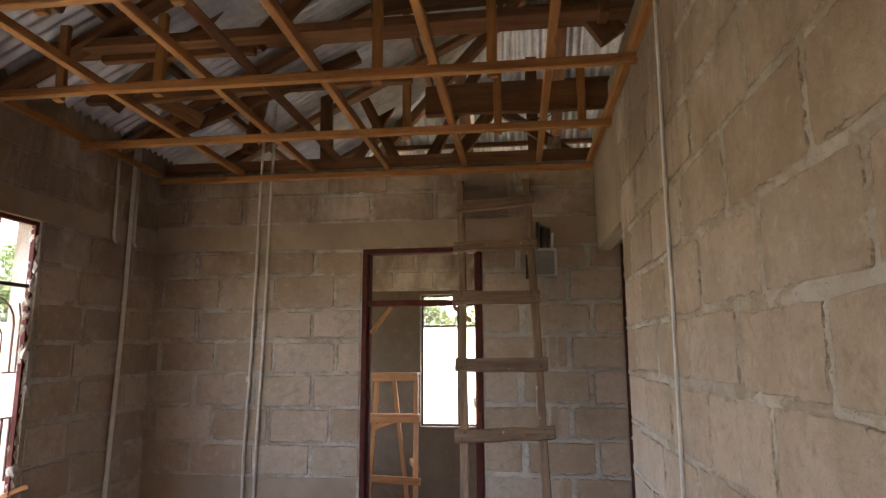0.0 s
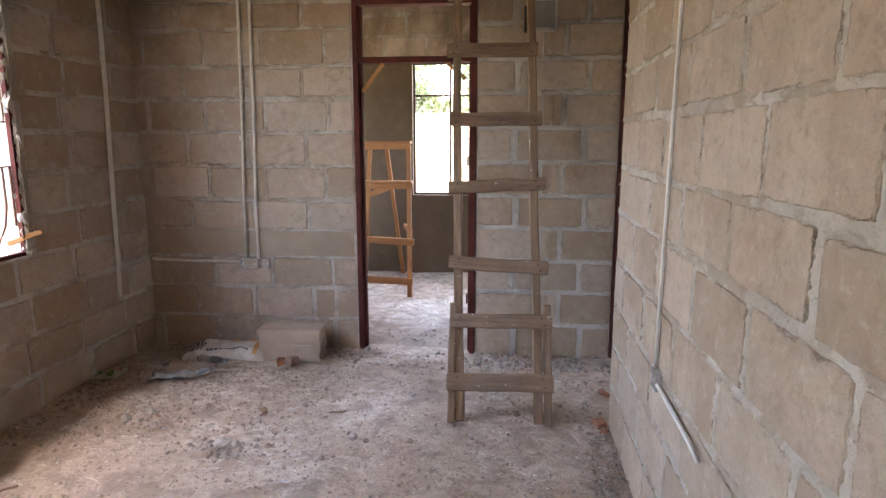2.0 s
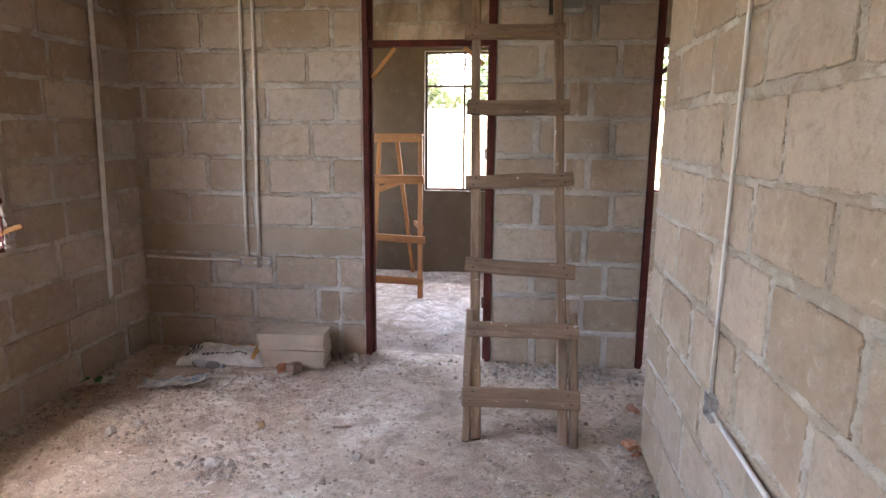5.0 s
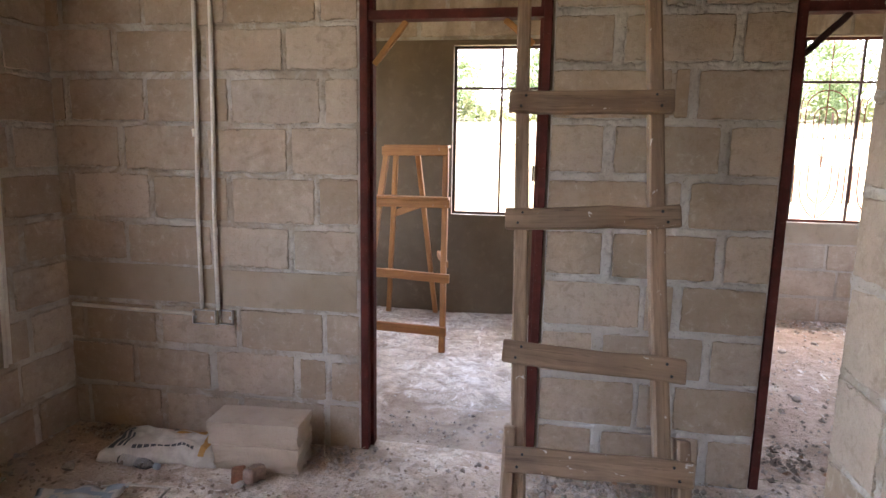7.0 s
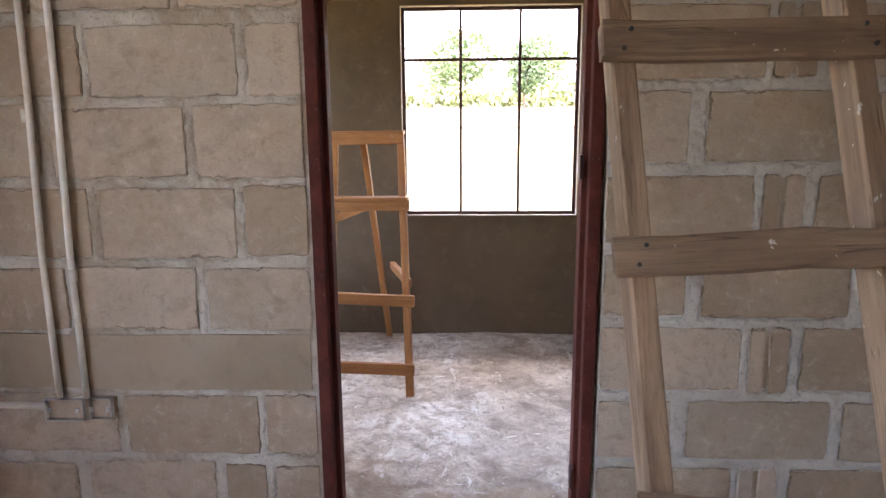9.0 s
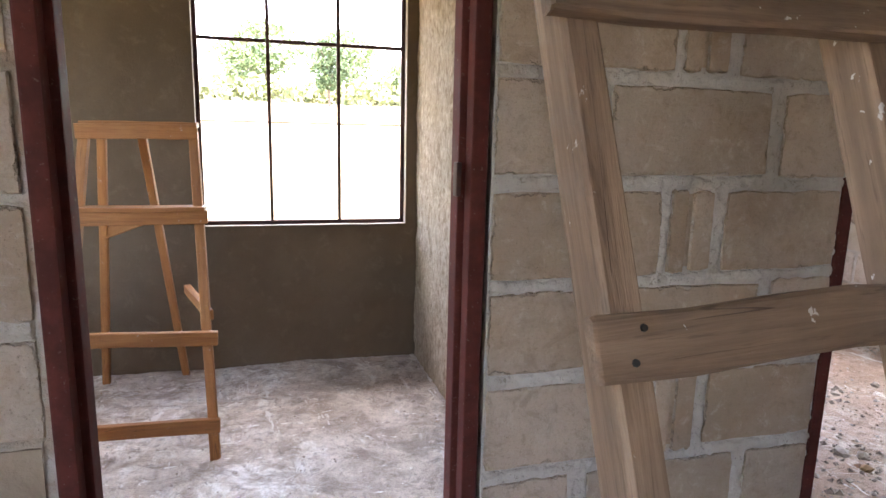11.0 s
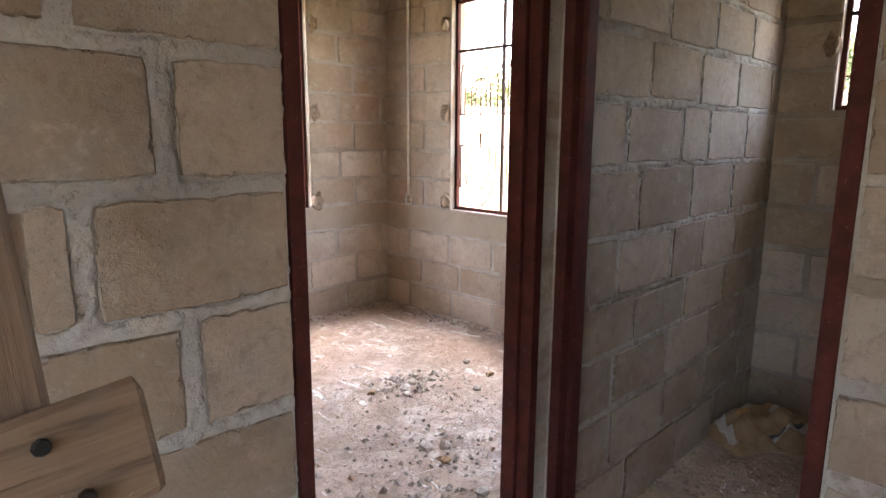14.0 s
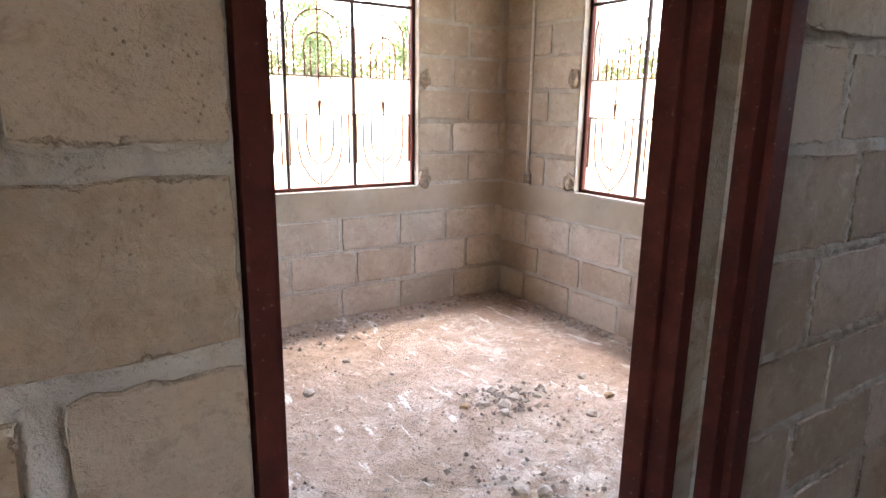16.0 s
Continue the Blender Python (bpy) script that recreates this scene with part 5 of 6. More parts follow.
for i, (x, y, s) in enumerate(((-0.84, 3.02, 0.03), (-0.6, 3.6, 0.02), (0.3, 4.02, 0.028), (0.46, 4.12, 0.028), (-1.3, 2.35, 0.03), (-1.50, 2.86, 0.04), (-1.43, 2.88, 0.03), (-2.1, 3.2, 0.03), (-2.2, 3.1, 0.035), (-2.0, 3.05, 0.025), (-0.2, 3.08, 0.014), (0.25, 2.5, 0.022), (-0.3, 2.2, 0.018), (-2.62, 3.35, 0.04), (-2.68, 3.0, 0.035), (0.1, 4.2, 0.03), (-2.45, 3.95, 0.035), (0.42, 2.2, 0.02))):
    stone("stone", "small grey lump of rubble on dirt", x, y, s, STONE, i + 10)
for i, (x, y, s) in enumerate(((2.32, 6.02, 0.03), (2.40, 5.95, 0.04), (2.50, 6.0, 0.035), (2.58, 6.08, 0.03), (2.45, 6.12, 0.03), (2.36, 5.9, 0.025), (2.62, 5.95, 0.025), (2.72, 5.66, 0.03), (2.0, 5.35, 0.035), (2.08, 5.3, 0.03), (1.55, 4.95, 0.05), (1.48, 4.88, 0.04), (1.6, 6.6, 0.03), (1.95, 6.9, 0.025), (1.9, 4.9, 0.035), (1.35, 5.6, 0.03), (2.1, 6.6, 0.02), (3.0, 6.0, 0.03))):
    stone("stone", "lump of broken mortar on the reddish floor", x, y, s, STONE, i + 60)
for i, (x, y) in enumerate(((2.22, 6.05), (2.95, 5.75), (1.98, 5.2))):
    stone("brick_fragment", "small ochre brick chip on the floor", x, y, 0.028, BROWNPAPER, i + 90, "brick chips", category="brick")


def heap(name, label, spots, seed, mat=STONE):
    """Grit and rubble too small to count, strewn round spots (x, y, spread x, spread y, number, size)."""
    r = random.Random(seed)
    verts, faces = [], []
    oct_faces = ((0, 1, 2), (0, 2, 3), (0, 3, 4), (0, 4, 1), (5, 2, 1), (5, 3, 2), (5, 4, 3), (5, 1, 4))
    for x, y, sx, sy, n, size in spots:
        for _ in range(n):
            px, py = x + r.gauss(0, 1) * sx, y + r.gauss(0, 1) * sy
            s = size * r.uniform(0.35, 1.0) ** 2 * 1.5
            a = r.uniform(0, math.tau)
            b = len(verts)
            ring = [(math.cos(a + i * math.pi / 2) * s * r.uniform(0.7, 1.4), math.sin(a + i * math.pi / 2) * s * r.uniform(0.7, 1.4), r.uniform(-.3, .3) * s) for i in range(4)]
            pts = [(r.uniform(-.4, .4) * s, r.uniform(-.4, .4) * s, s * 0.8), *ring, (0, 0, -s * 0.6)]
            verts += [(px + q[0], py + q[1], FLOOR + 0.004 + s * 0.25 + q[2]) for q in pts]
            faces += [tuple(b + i for i in f) for f in oct_faces]
    me = bpy.data.meshes.new(name)
    me.from_pydata(verts, [], faces)
    me.materials.append(mat)
    return tagged(new(name, me), label, "rubble", kind="stuff")


heap("rubble", "grey grit and mortar crumbs along the walls", [
    (-2.7, 3.0, 0.07, 0.6, 420, 0.012), (-2.2, 4.33, 0.35, 0.05, 260, 0.012), (0.2, 4.25, 0.32, 0.10, 700, 0.013), (0.48, 2.6, 0.07, 0.5, 500, 0.011), (0.42, 2.1, 0.1, 0.4, 300, 0.010),
    (-2.15, 3.15, 0.25, 0.2, 140, 0.011), (-1.2, 4.3, 0.12, 0.08, 160, 0.013), (-0.5, 2.8, 1.0, 0.8, 700, 0.005), (0.9, 4.05, 0.25, 0.2, 300, 0.012), (-1.47, 2.86, 0.13, 0.06, 120, 0.012), (-1.2, 1.8, 0.9, 0.5, 400, 0.005)], 1)
heap("rubble", "crumbs of mortar strewn over the reddish floor", [
    (2.46, 6.0, 0.14, 0.09, 160, 0.014), (2.0, 5.3, 0.15, 0.2, 140, 0.012), (2.9, 7.5, 0.6, 0.07, 360, 0.012), (3.6, 6.6, 0.05, 0.5, 260, 0.012), (2.0, 6.0, 0.7, 0.8, 350, 0.006),
    (1.55, 4.95, 0.14, 0.18, 160, 0.016), (1.25, 5.3, 0.2, 0.4, 90, 0.010), (0.98, 4.72, 0.16, 0.1, 200, 0.014), (1.9, 7.45, 0.3, 0.12, 200, 0.013)], 2)
CLOD = make_plain_material("dirt_clod", (0.30, 0.22, 0.165), (0.48, 0.385, 0.31), 0.97, 25)
heap("rubble", "brown clods and grit strewn over the dirt floor", [
    (-1.0, 2.9, 0.9, 0.7, 2200, 0.006), (-0.6, 2.2, 0.8, 0.5, 1500, 0.006), (-1.9, 3.5, 0.5, 0.4, 1400, 0.010), (-0.9, 3.0, 1.0, 0.8, 50, 0.017), (0.2, 3.2, 0.25, 0.6, 700, 0.008), (-0.7, 3.9, 0.5, 0.3, 600, 0.007), (0.7, 3.9, 0.4, 0.25, 400, 0.008)], 21, CLOD)
heap("rubble", "brown clods and grit strewn over the reddish floor", [(2.1, 5.9, 0.7, 0.8, 700, 0.0065)], 22, CLOD)
heap("rubble", "crumbs on the shaded small room's floor", [(2.3, 4.2, 0.35, 0.12, 200, 0.012), (2.9, 3.9, 0.4, 0.3, 160, 0.01)], 3)
heap("rubble", "dried mortar crumbs on the pale concrete floor", [(-0.6, 6.2, 0.6, 0.6, 260, 0.006), (-0.8, 4.75, 0.3, 0.12, 160, 0.01), (0.12, 6.2, 0.05, 0.6, 120, 0.008)], 4)


heap("paper_and_plaster_chips", "tiny white plaster chips on the dirt", [(-0.8, 2.9, 1.0, 0.8, 130, 0.007), (2.2, 6.1, 0.7, 0.7, 170, 0.009), (-0.5, 6.0, 0.5, 0.6, 60, 0.007)], 9, PAPERWHITE)


def sack(label, m, length, width, height, seed, mats, prints=(), crush=0.0):
    """An empty cement bag lying flat and crumpled: one closed skin, with prints as parts on it."""
    r = random.Random(seed)
    nx, ny = 34, 20
    bm = bmesh.new()

    def top(u, v):
        e = max(0.0, 1 - abs(2 * u - 1) ** 5) * max(0.0, 1 - abs(2 * v - 1) ** 3)
        n = noise.noise(Vector((u * 3.2 + seed, v * 2.2, seed))) * (0.4 if crush else 0.16) + noise.noise(Vector((u * 7 + seed, v * 6 + u * 3, 2.0))) * 0.22
        ridge = 1 - 3.2 * abs(noise.noise(Vector((u * 2.6 + v * 2 + seed, v * 3.4 - u, 4.0))))
        return 0.006 + height * e ** 0.5 * max(0.12, 0.8 + n * 0.8 + crush * ridge)

    def plan(u, v):
        wob = noise.noise(Vector((u * 4, v * 4, seed + 5.0))) * 0.018
        return (u - 0.5) * length + wob, (v - 0.5) * width * (1 + 0.12 * math.sin(u * 5 + seed)) + wob

    hi = [[bm.verts.new((*plan(i / nx, j / ny), top(i / nx, j / ny))) for j in range(ny + 1)] for i in range(nx + 1)]
    lo = [[bm.verts.new((*plan(i / nx, j / ny), 0.0)) for j in range(ny + 1)] for i in range(nx + 1)]
    for i in range(nx):
        for j in range(ny):
            bm.faces.new((hi[i][j], hi[i + 1][j], hi[i + 1][j + 1], hi[i][j + 1]))
            bm.faces.new((lo[i][j + 1], lo[i + 1][j + 1], lo[i + 1][j], lo[i][j]))
    rim = [(i, 0) for i in range(nx + 1)] + [(nx, j) for j in range(1, ny + 1)] + [(i, ny) for i in range(nx - 1, -1, -1)] + [(0, j) for j in range(ny - 1, 0, -1)]
    for (a, b), (c, d) in zip(rim, rim[1:] + rim[:1]):
        bm.faces.new((hi[a][b], lo[a][b], lo[c][d], hi[c][d]))
    bmesh.ops.recalc_face_normals(bm, faces=bm.faces[:])
    t = thing("cement_bag", label, "bag", m)
    part("skin", bm, mats, t, smooth=True)
    for u0, u1, v0, v1, mat in prints:
        bm = bmesh.new()
        n, k = max(2, int((u1 - u0) * nx * 1.5)), max(2, int((v1 - v0) * ny * 1.5))
        g = [[None] * (k + 1) for _ in range(n + 1)]
        for i in range(n + 1):
            for j in range(k + 1):
                u, v = u0 + (u1 - u0) * i / n, v0 + (v1 - v0) * j / k
                g[i][j] = bm.verts.new((*plan(u, v), top(u, v) + 0.003))
        for i in range(n):
            for j in range(k):
                bm.faces.new((g[i][j], g[i + 1][j], g[i + 1][j + 1], g[i][j + 1]))
        part("print", bm, mat, t, smooth=True)
    return t


bars = [(0.10, 0.15, 0.12, 0.75, SACKGREY), (0.17, 0.20, 0.15, 0.55, SACKGREY), (0.215, 0.235, 0.15, 0.45, SACKGREY), (0.86, 0.91, 0.05, 0.75, SACKORANGE), (0.55, 0.84, 0.62, 0.70, SACKORANGE), (0.55, 0.84, 0.76, 0.84, SACKORANGE)]
bars += [(0.30 + i * 0.045, 0.335 + i * 0.045, 0.12, 0.17, SACKGREY) for i in range(11)]
sack("crumpled white cement bag with orange and grey print", pose(-2.085, 4.19, FLOOR, 0, 0, 4), 0.60, 0.24, 0.115, 1, SACK, bars)
sack("crushed paper cement bag in brown and white", pose(3.29, 4.2, FLOOR, 0, 0, -38), 0.50, 0.28, 0.12, 4, BROWNPAPER, [(0.02, 0.08, 0.1, 0.8, SACK), (0.2, 0.9, 0.22, 0.28, SACK), (0.45, 0.62, 0.27, 0.31, SACKGREY), (0.7, 0.8, 0.27, 0.31, SACKGREY), (0.2, 0.4, 0.45, 0.75, SACKORANGE), (0.55, 0.8, 0.5, 0.6, SACK)], 0.5)
sack("crushed paper bag lying in shade", pose(3.02, 3.72, FLOOR, 0, 0, 20), 0.3, 0.2, 0.08, 6, SACK, [(0.3, 0.6, 0.2, 0.6, PAPERBLUE)])


def crumpled_sheet(name, label, m, w, d, lift, seed, mats, category="paper"):
    bm = bmesh.new()
    nx, ny = 18, 10
    g = [[None] * (ny + 1) for _ in range(nx + 1)]
    for i in range(nx + 1):
        for j in range(ny + 1):
            u, v = i / nx, j / ny
            n = noise.noise(Vector((u * 3 + seed, v * 3, seed)))
            curl = max(0, u - 0.6) ** 2 * 1.6 * lift + max(0, 0.3 - v) * 0.3 * lift
            g[i][j] = bm.verts.new(((u - 0.5) * w + n * 0.012, (v - 0.5) * d * (1 - 0.3 * u), 0.012 + lift * 0.35 * abs(n) + curl))
    for i in range(nx):
        for j in range(ny):
            f = bm.faces.new((g[i][j], g[i + 1][j], g[i + 1][j + 1], g[i][j + 1]))
            f.material_index = 1 if len(mats) > 1 and 0.3 < noise.noise(Vector((i * 0.31, j * 0.5, seed))) + 0.35 * (j > 5) else 0
    bmesh.ops.solidify(bm, geom=bm.faces[:], thickness=0.0025)
    ob = new(name, mesh_of(name, bm, mats, True))
    ob.matrix_basis = m
    return tagged(ob, label, category)


crumpled_sheet("torn_bag", "torn white and pale blue plastic bag on the dirt", pose(-2.20, 3.72, FLOOR, 0, 0, 14), 0.40, 0.18, 0.14, 2.0, (PAPERWHITE, PAPERBLUE), "bag")
crumpled_sheet("carton_scrap", "flattened green and white carton scrap", pose(-2.68, 3.67, FLOOR, 0, 0, 25), 0.22, 0.15, 0.13, 5.0, (PAPERWHITE, GREEN), "carton")
crumpled_sheet("paper_scrap", "small white paper scrap", pose(-1.28, 3.32, FLOOR, 0, 0, 10), 0.06, 0.04, 0.02, 7.0, (PAPERWHITE,))
crumpled_sheet("paper_scrap", "small white paper scrap", pose(-1.05, 2.55, FLOOR, 0, 0, -20), 0.06, 0.03, 0.02, 8.0, (PAPERWHITE,))

# clear plastic bottle lying by the bag
glass = Mat("clear_plastic", 0.12)
glass.b.inputs["Transmission Weight"].default_value = 0.9
glass.b.inputs["IOR"].default_value = 1.2
glass.colour((0.75, 0.8, 0.85))
CLEAR = glass.m
bottle = thing("plastic_bottle", "crushed clear plastic bottle with blue cap", "bottle", pose(-2.14, 4.03, FLOOR + 0.026, 0, 90, -8))
bm = bmesh.new()
rings = [(-0.11, 0.020), (-0.10, 0.029), (-0.05, 0.03), (-0.02, 0.024), (0.03, 0.03), (0.06, 0.026), (0.085, 0.013), (0.1, 0.012)]
rv = [[bm.verts.new((math.cos(k * math.tau / 12) * r * 0.85, math.sin(k * math.tau / 12) * r, z)) for k in range(12)] for z, r in rings]
for a, c in zip(rv, rv[1:]):
    for i in range(12):
        bm.faces.new((a[i], a[(i + 1) % 12], c[(i + 1) % 12], c[i]))
bm.faces.new(rv[0][::-1])
part("bottle_body", bm, CLEAR, bottle, smooth=True)
bm = bmesh.new()
tube(bm, [(0, 0, 0.1), (0, 0, 0.122)], 0.015, 12)
part("cap", bm, PAPERBLUE, bottle, "blue cap")

twine = thing("twine", "frayed strip of sacking lying on the dirt", "string")
bm = bmesh.new()
tube(bm, [(-2.18, 3.83, FLOOR + 0.012), (-2.05, 3.86, FLOOR + 0.018), (-1.93, 3.88, FLOOR + 0.012), (-1.86, 3.86, FLOOR + 0.022), (-1.87, 3.76, FLOOR + 0.01), (-1.9, 3.68, FLOOR + 0.012)], 0.006, 5)
part("strand", bm, SACK, twine, smooth=True)

# short stick wedged at the window, and twigs on the floor
for a, b, label in (((XW - 0.09, 3.2, 1.02), (XW + 0.05, 3.3, 1.08), "pale wood splinter wedged beside the window"),):
    st = thing("wood_scrap", label, "wood scrap")
    timber("stick", a, b, 0.028, 0.02, PINE, st, random.Random(4))
for x, y, a in ((-2.3, 2.35, 40), (-0.4, 3.8, 80), (-1.0, 3.3, 15)):
    st = thing("wood_scrap", "pale wood splinter lying on the floor", "wood scrap", pose(x, y, FLOOR + 0.014, 0, 0, a))
    timber("stick", (-0.05, 0, 0), (0.05, 0, 0), 0.016, 0.008, PALEWOOD, st, random.Random(int(a)), (0, 0, 1))

# broken mortar where the window lugs were set
def lump(wall, x, y, z, s, seed, mat=None):
    bm = bmesh.new()
    bmesh.ops.create_icosphere(bm, subdivisions=2, radius=s)
    for v in bm.verts:
        v.co *= 1 + 0.55 * noise.noise(v.co / s * 1.6 + Vector((seed * 2.7, 0, 0)))
    ob = part("mortar_lump", bm, mat or LUMPBROWN, wall)
    ob.matrix_basis = pose(x, y, z) @ Matrix.Diagonal((0.8, 0.8, 1.3, 1))


for i, (z, s) in enumerate(((1.0, 0.05), (1.72, 0.045), (2.4, 0.045))):
    lump(wall_bedroom_north, WD[1] + 0.05, YD - 0.012, z, s * 1.15, i)
    lump(wall_house_east, XR - 0.012, WE[1] + 0.05, z, s * 1.15, i + 4)
fill_rnd = random.Random(77)
for i in range(40):
    z = WL[2] + 0.02 + i * 0.041
    lump(wall_west, XW - 0.03 + fill_rnd.uniform(-.012, .008), WL[1] + 0.006 + fill_rnd.uniform(-.012, .008), z, fill_rnd.uniform(0.026, 0.042), i + 20, MORTAR)
lump(wall_house_east, XR + 0.01, WC[1] + 0.03, 2.0, 0.05, 14)

# ---- courses of blocks ----
LN = [0.0, 0.255, 0.50, 0.735]
band("sill_course", wall_north, "x", YN - 0.008, YN + 0.05, XW, D1[0] - 0.02, 0.745, 0.932, CONCRETE, "smooth cast course")
lay_blocks(wall_north, "x", YN, -1, XW, D1[0] - 0.006, LN, offsets=((-2.26, -1.805, -1.335), (-2.42, -1.96, -1.485, -1.32), (-2.26, -1.80, -1.33)), module=0.46, seed=3, joint=0.03)
lay_blocks(wall_north, "x", YN, -1, XW, D1[0] - 0.006, [0.937, 1.168, 1.42, 1.66, 1.90, 2.13, 2.385, 2.572], offsets=(
    (-2.41, -1.93, -1.505), (-2.265, -1.825, -1.37), (-2.41, -1.955, -1.49), (-2.255, -1.805, -1.34), (-2.42, -1.94, -1.51), (-2.25, -1.82, -1.35), (-2.43, -1.97, -1.52)), module=0.46, seed=4, joint=0.03)
band("lintel", wall_north, "x", YN - 0.008, YN + 0.05, XW, XE, 2.58, 2.775, CONCRETE, "cast concrete lintel")
lay_blocks(wall_north, "x", YN, -1, XW, XE, [2.78, 3.0, 3.195], offsets=((-2.1, -1.54, -1.08, -0.6), (-2.44, -1.9)), module=0.47, seed=5)
# pier between the two doors: plain courses and courses with a cut channel
rp = random.Random(8)
pz = [0.0, 0.26, 0.508, 0.737, 0.98, 1.216, 1.452, 1.692, 1.93, 2.16, 2.395, 2.57]
for i, (lo, hi) in enumerate(zip(pz, pz[1:])):
    z0, z1 = lo + 0.015, hi - 0.015
    if i % 2 == 1:
        spans = [(-0.250, 0.184), (0.207, 0.250), (0.270, 0.324), (0.366, 0.722)]
    else:
        k = 0.02 * (i % 4 == 0)
        spans = [(-0.250, -0.020 + k), (0.029 + k, 0.472 + k), (0.512 + k, 0.722)]
    for a, b in spans:
        put_block(wall_pier, "x", YN, -1, a, b, z0 + rp.uniform(-.004, .004), z1 + rp.uniform(-.004, .004), rp, 0.012 if b - a < 0.1 else None)
    if i % 2 == 1:
        put_block(wall_pier, "x", YN, -1, 0.213, 0.318, z0 + 0.01, z1 - 0.01, rp, 0.001)
LAID[(wall_pier.name, "x", YN, -1)] += [(0.207, 0.324, lo + 0.015, hi - 0.015) for lo, hi in list(zip(pz, pz[1:]))[1::2]]
# wall right of the living room
lay_blocks(wall_east, "y", XE, -1, YS, YC - 0.004, [0, 0.262, 0.508, 0.735, 0.985, 1.238, 1.466, 1.715, 1.942, 2.185, 2.43, 2.67, 2.91, 3.15, 3.41], offsets=(1.503, 1.21), module=0.471, seed=6, joint=0.027)
lay_blocks(wall_corridor, "x", YC, 1, XE + 0.004, XC, [0, 0.23, 0.478, 0.71, 0.965, 1.206, 1.453, 1.716, 1.93, 2.17, 2.41, 2.65, 2.89, 3.13, 3.41], offsets=(0.9, 1.1), module=0.49, seed=16)
WLC = [0, 0.235, 0.475, 0.71, 0.945, 1.18, 1.415, 1.65, 1.885, 2.12, 2.355, 2.585]
lay_blocks(wall_west, "y", XW, 1, YS, YN, WLC, [(WL[0] - 0.02, WL[1] + 0.03, WL[2], WL[3]), DW], offsets=(3.21, 3.60), module=0.47, seed=7, joint=0.03)
band("lintel", wall_west, "y", XW - 0.05, XW + 0.008, YS, YN - 0.01, 2.59, 2.74, CONCRETE, "cast concrete lintel")
lay_blocks(wall_west, "y", XW, 1, YS, YN, [2.74, 2.97, 3.2, 3.415], offsets=(3.5, 3.7), seed=9)
lay_blocks(wall_south, "x", YS, 1, XW, XE, WLC + [2.83, 3.06, 3.3], seed=10)
# the corner strip, the small room's door wall and the small room
lay_blocks(wall_small_room, "y", XC, -1, YC, D3[0] - 0.004, pz + [2.8, 3.05, 3.3], offsets=(3.3, 3.1), seed=12)
lay_blocks(wall_room_c_north, "x", YN, -1, XC + T, XR, [0.0, 0.26, 0.51, 0.74, 0.942, 1.185, 1.43, 1.668, 1.90, 2.12, 2.355, 2.585, 2.8, 3.05, 3.3], offsets=(2.24, 2.09, 2.09, 2.24, (2.09, 2.54, 2.84, 3.25), (2.22, 2.69, 3.14), (2.10, 2.57, 2.83, 3.27), (1.84, 2.25, 2.69, 3.12), (1.94, 2.38, 2.82, 3.25), 2.24, 2.1, 2.24, 2.1, 2.24), module=0.455, seed=13, joint=0.026)
lay_blocks(wall_house_east, "y", XR, -1, 2.2, YN, [0, 0.235, 0.475, 0.71, 0.945, 1.18, 1.415, 1.66, 1.885, 2.12, 2.355, 2.585, 2.8, 3.05, 3.3], [WC], offsets=(4.0, 4.2), module=0.46, seed=14, joint=0.026)
band("sill_course", wall_house_east, "y", XR - 0.007, XR + 0.05, YN + T, YD, 0.732, 0.93, CONCRETE, "smooth cast course below the window")
lay_blocks(wall_house_east, "y", XR, -1, YN + T, YD, [0, 0.24, 0.472, 0.728], offsets=((6.83, 7.34), (6.74, 7.19), (6.86, 7.33)), module=0.47, seed=15, joint=0.026)
lay_blocks(wall_house_east, "y", XR, -1, YN + T, YD, [0.935, 1.18, 1.415, 1.65, 1.885, 2.12, 2.355, 2.585, 2.8, 3.05, 3.3], [(WE[0] - 0.003, WE[1] + 0.003, WE[2], WE[3])], offsets=(7.15, 7.36), module=0.47, seed=17, joint=0.026)
band("sill_course", wall_bedroom_north, "x", YD - 0.007, YD + 0.05, XB + T, XR - 0.01, 0.757, 0.94, CONCRETE, "smooth cast course below the window")
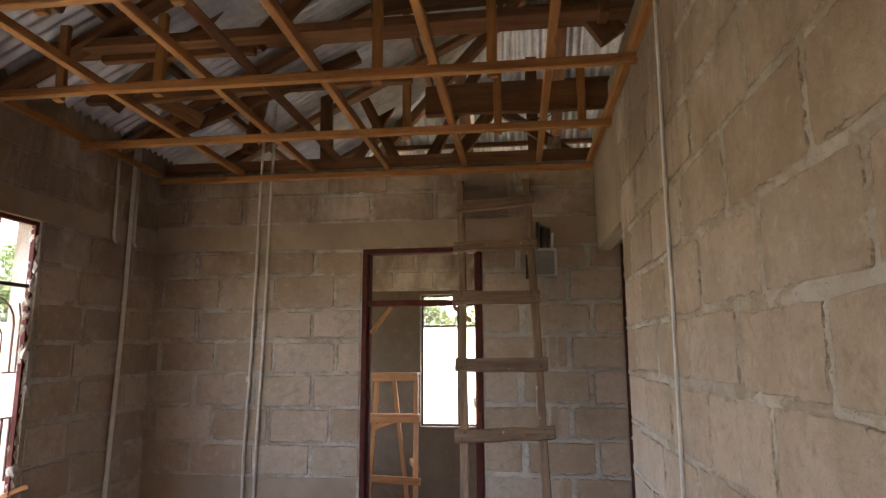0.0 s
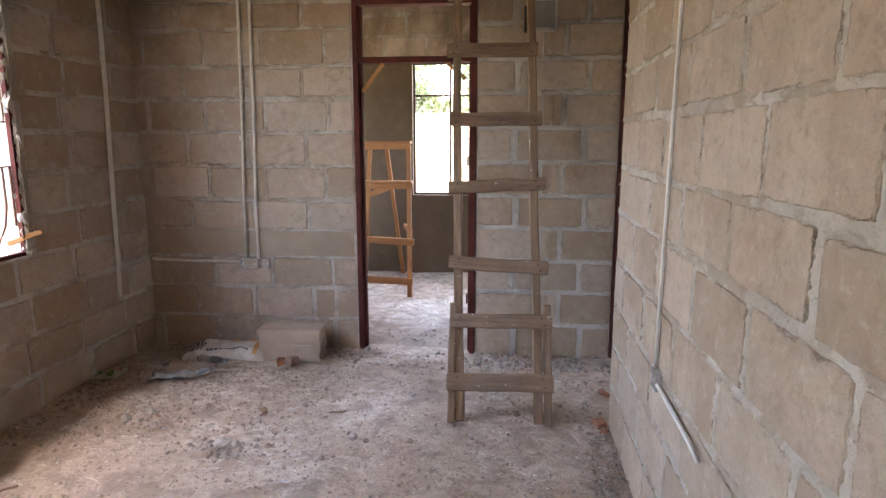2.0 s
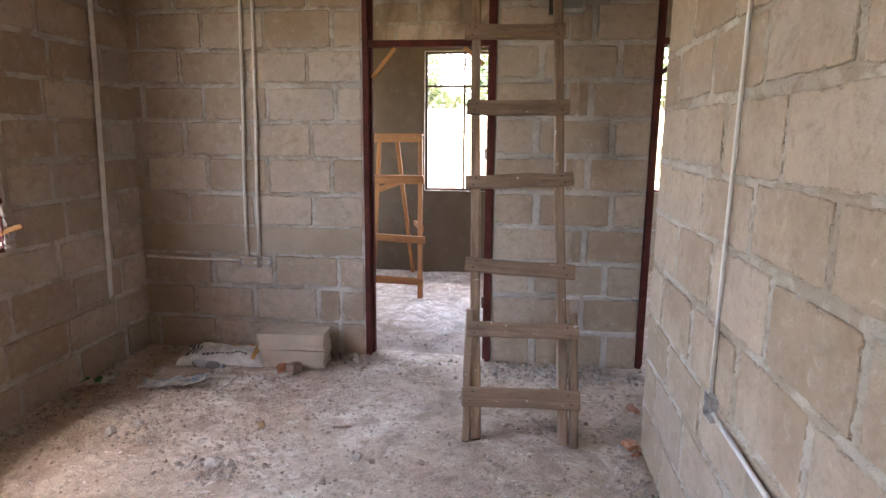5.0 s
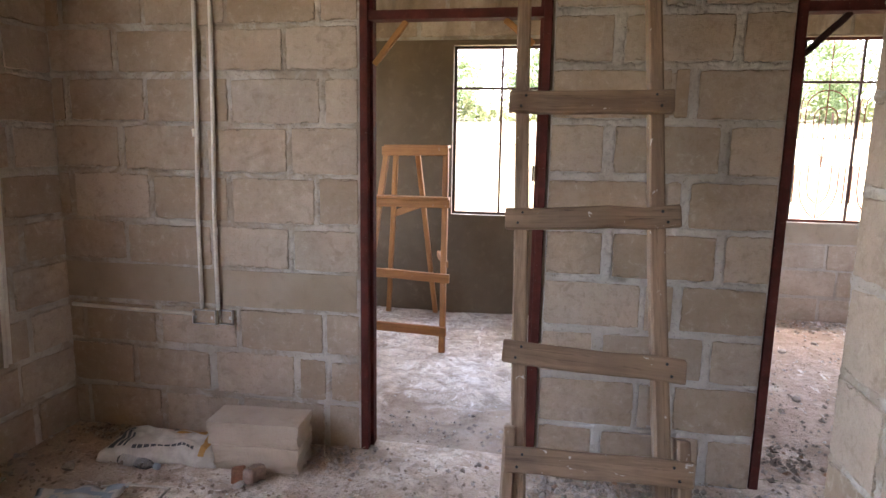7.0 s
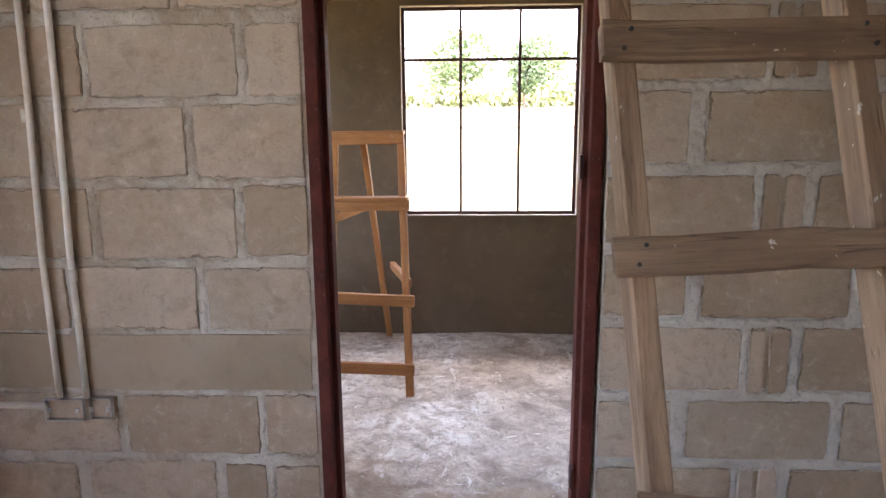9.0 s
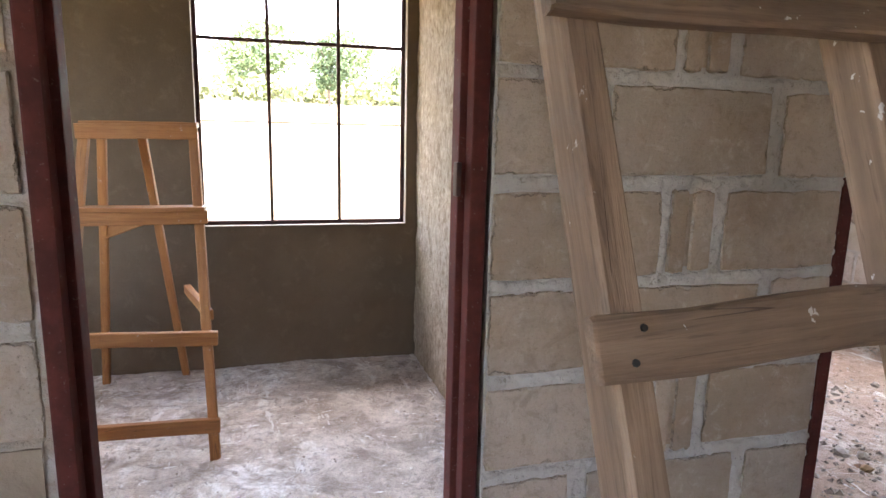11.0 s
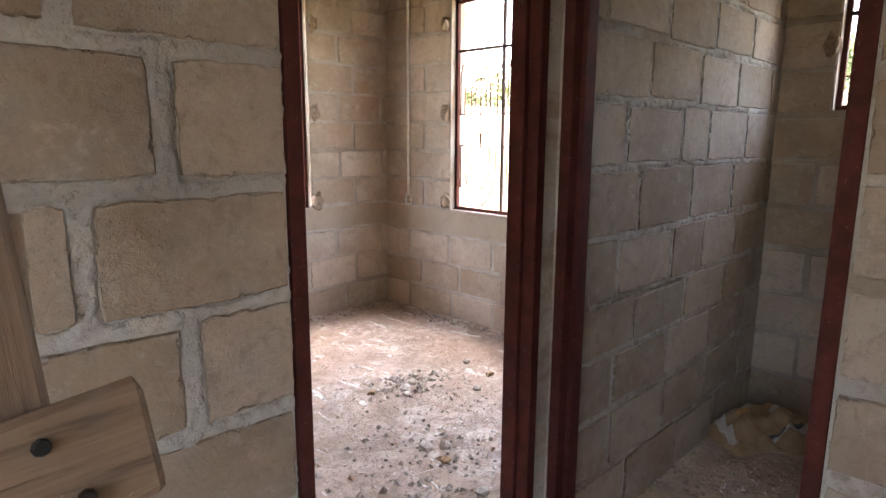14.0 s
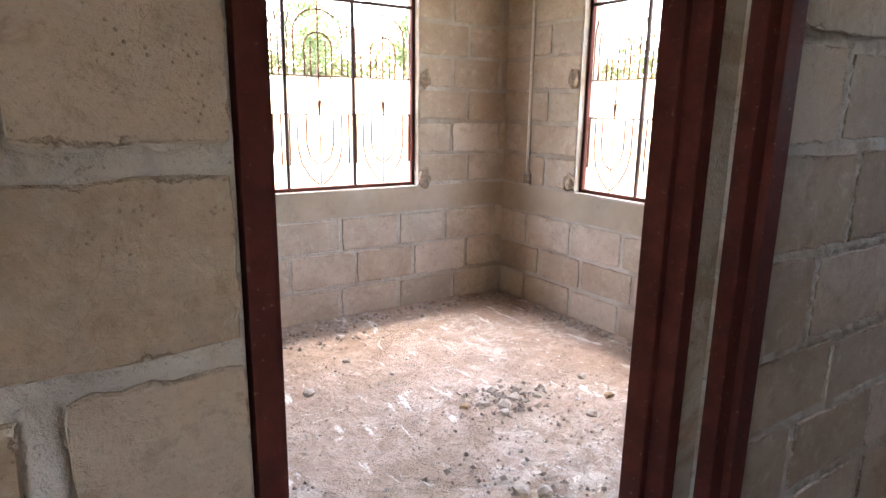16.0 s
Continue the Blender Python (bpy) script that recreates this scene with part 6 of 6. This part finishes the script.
lay_blocks(wall_bedroom_north, "x", YD, -1, XB + T, XR, [0, 0.25, 0.505, 0.753], offsets=((2.25, 2.73, 3.22), (2.37, 2.85, 3.34), (2.26, 2.73, 3.14)), module=0.475, seed=18, joint=0.026)
lay_blocks(wall_bedroom_north, "x", YD, -1, XB + T, XR, [0.95, 1.18, 1.415, 1.65, 1.885, 2.12, 2.355, 2.585, 2.8, 3.05, 3.3], [(WD[0] - 0.003, WD[1] + 0.003, WD[2], WD[3])], offsets=(3.34, 3.19), module=0.46, seed=19, joint=0.026)
lay_blocks(wall_plastered, "x", YB, -1, XW, XB, [2.53, 2.77, 3.0, 3.23, 3.415], offsets=(-1.0, -0.75), seed=20)
# mortar pressed out of the joints, also along the cast courses
LAID[(wall_north.name, "x", YN, -1)] += [(XW, D1[0] - 0.02, 0.745, 0.932), (XW, XE, 2.58, 2.775)]
LAID[(wall_west.name, "y", XW, 1)] += [(YS, YN, 2.59, 2.74)]
LAID[(wall_house_east.name, "y", XR, -1)] += [(YN + T, YD, 0.732, 0.93)]
LAID[(wall_bedroom_north.name, "x", YD, -1)] += [(XB + T, XR, 0.757, 0.94)]
squeeze_mortar(wall_pier, "x", YN, -1, 0.006, 0.010, 0.0065, MORTAR_PIER)
squeeze_mortar(wall_east, "y", XE, -1, 0.0065, 0.010, 0.0085, MORTAR, 0.3)
squeeze_mortar(wall_north, "x", YN, -1, 0.005, 0.009, 0.0095, MORTAR, holes=[D1])
squeeze_mortar(wall_west, "y", XW, 1, 0.002, 0.009, 0.011, MORTAR, 1.0, holes=[WL])
squeeze_mortar(wall_corridor, "x", YC, 1, 0.003, 0.009, 0.012, MORTAR)
squeeze_mortar(wall_small_room, "y", XC, -1, 0.005, 0.010, 0.008, MORTAR, holes=[D3])
squeeze_mortar(wall_room_c_north, "x", YN, -1, 0.003, 0.015, 0.0095, MORTAR)
squeeze_mortar(wall_house_east, "y", XR, -1, -0.003, 0.013, 0.0105, MORTAR_ROUGH, 3.0, holes=[WC, WE])
squeeze_mortar(wall_bedroom_north, "x", YD, -1, -0.003, 0.013, 0.0105, MORTAR_ROUGH, holes=[WD])
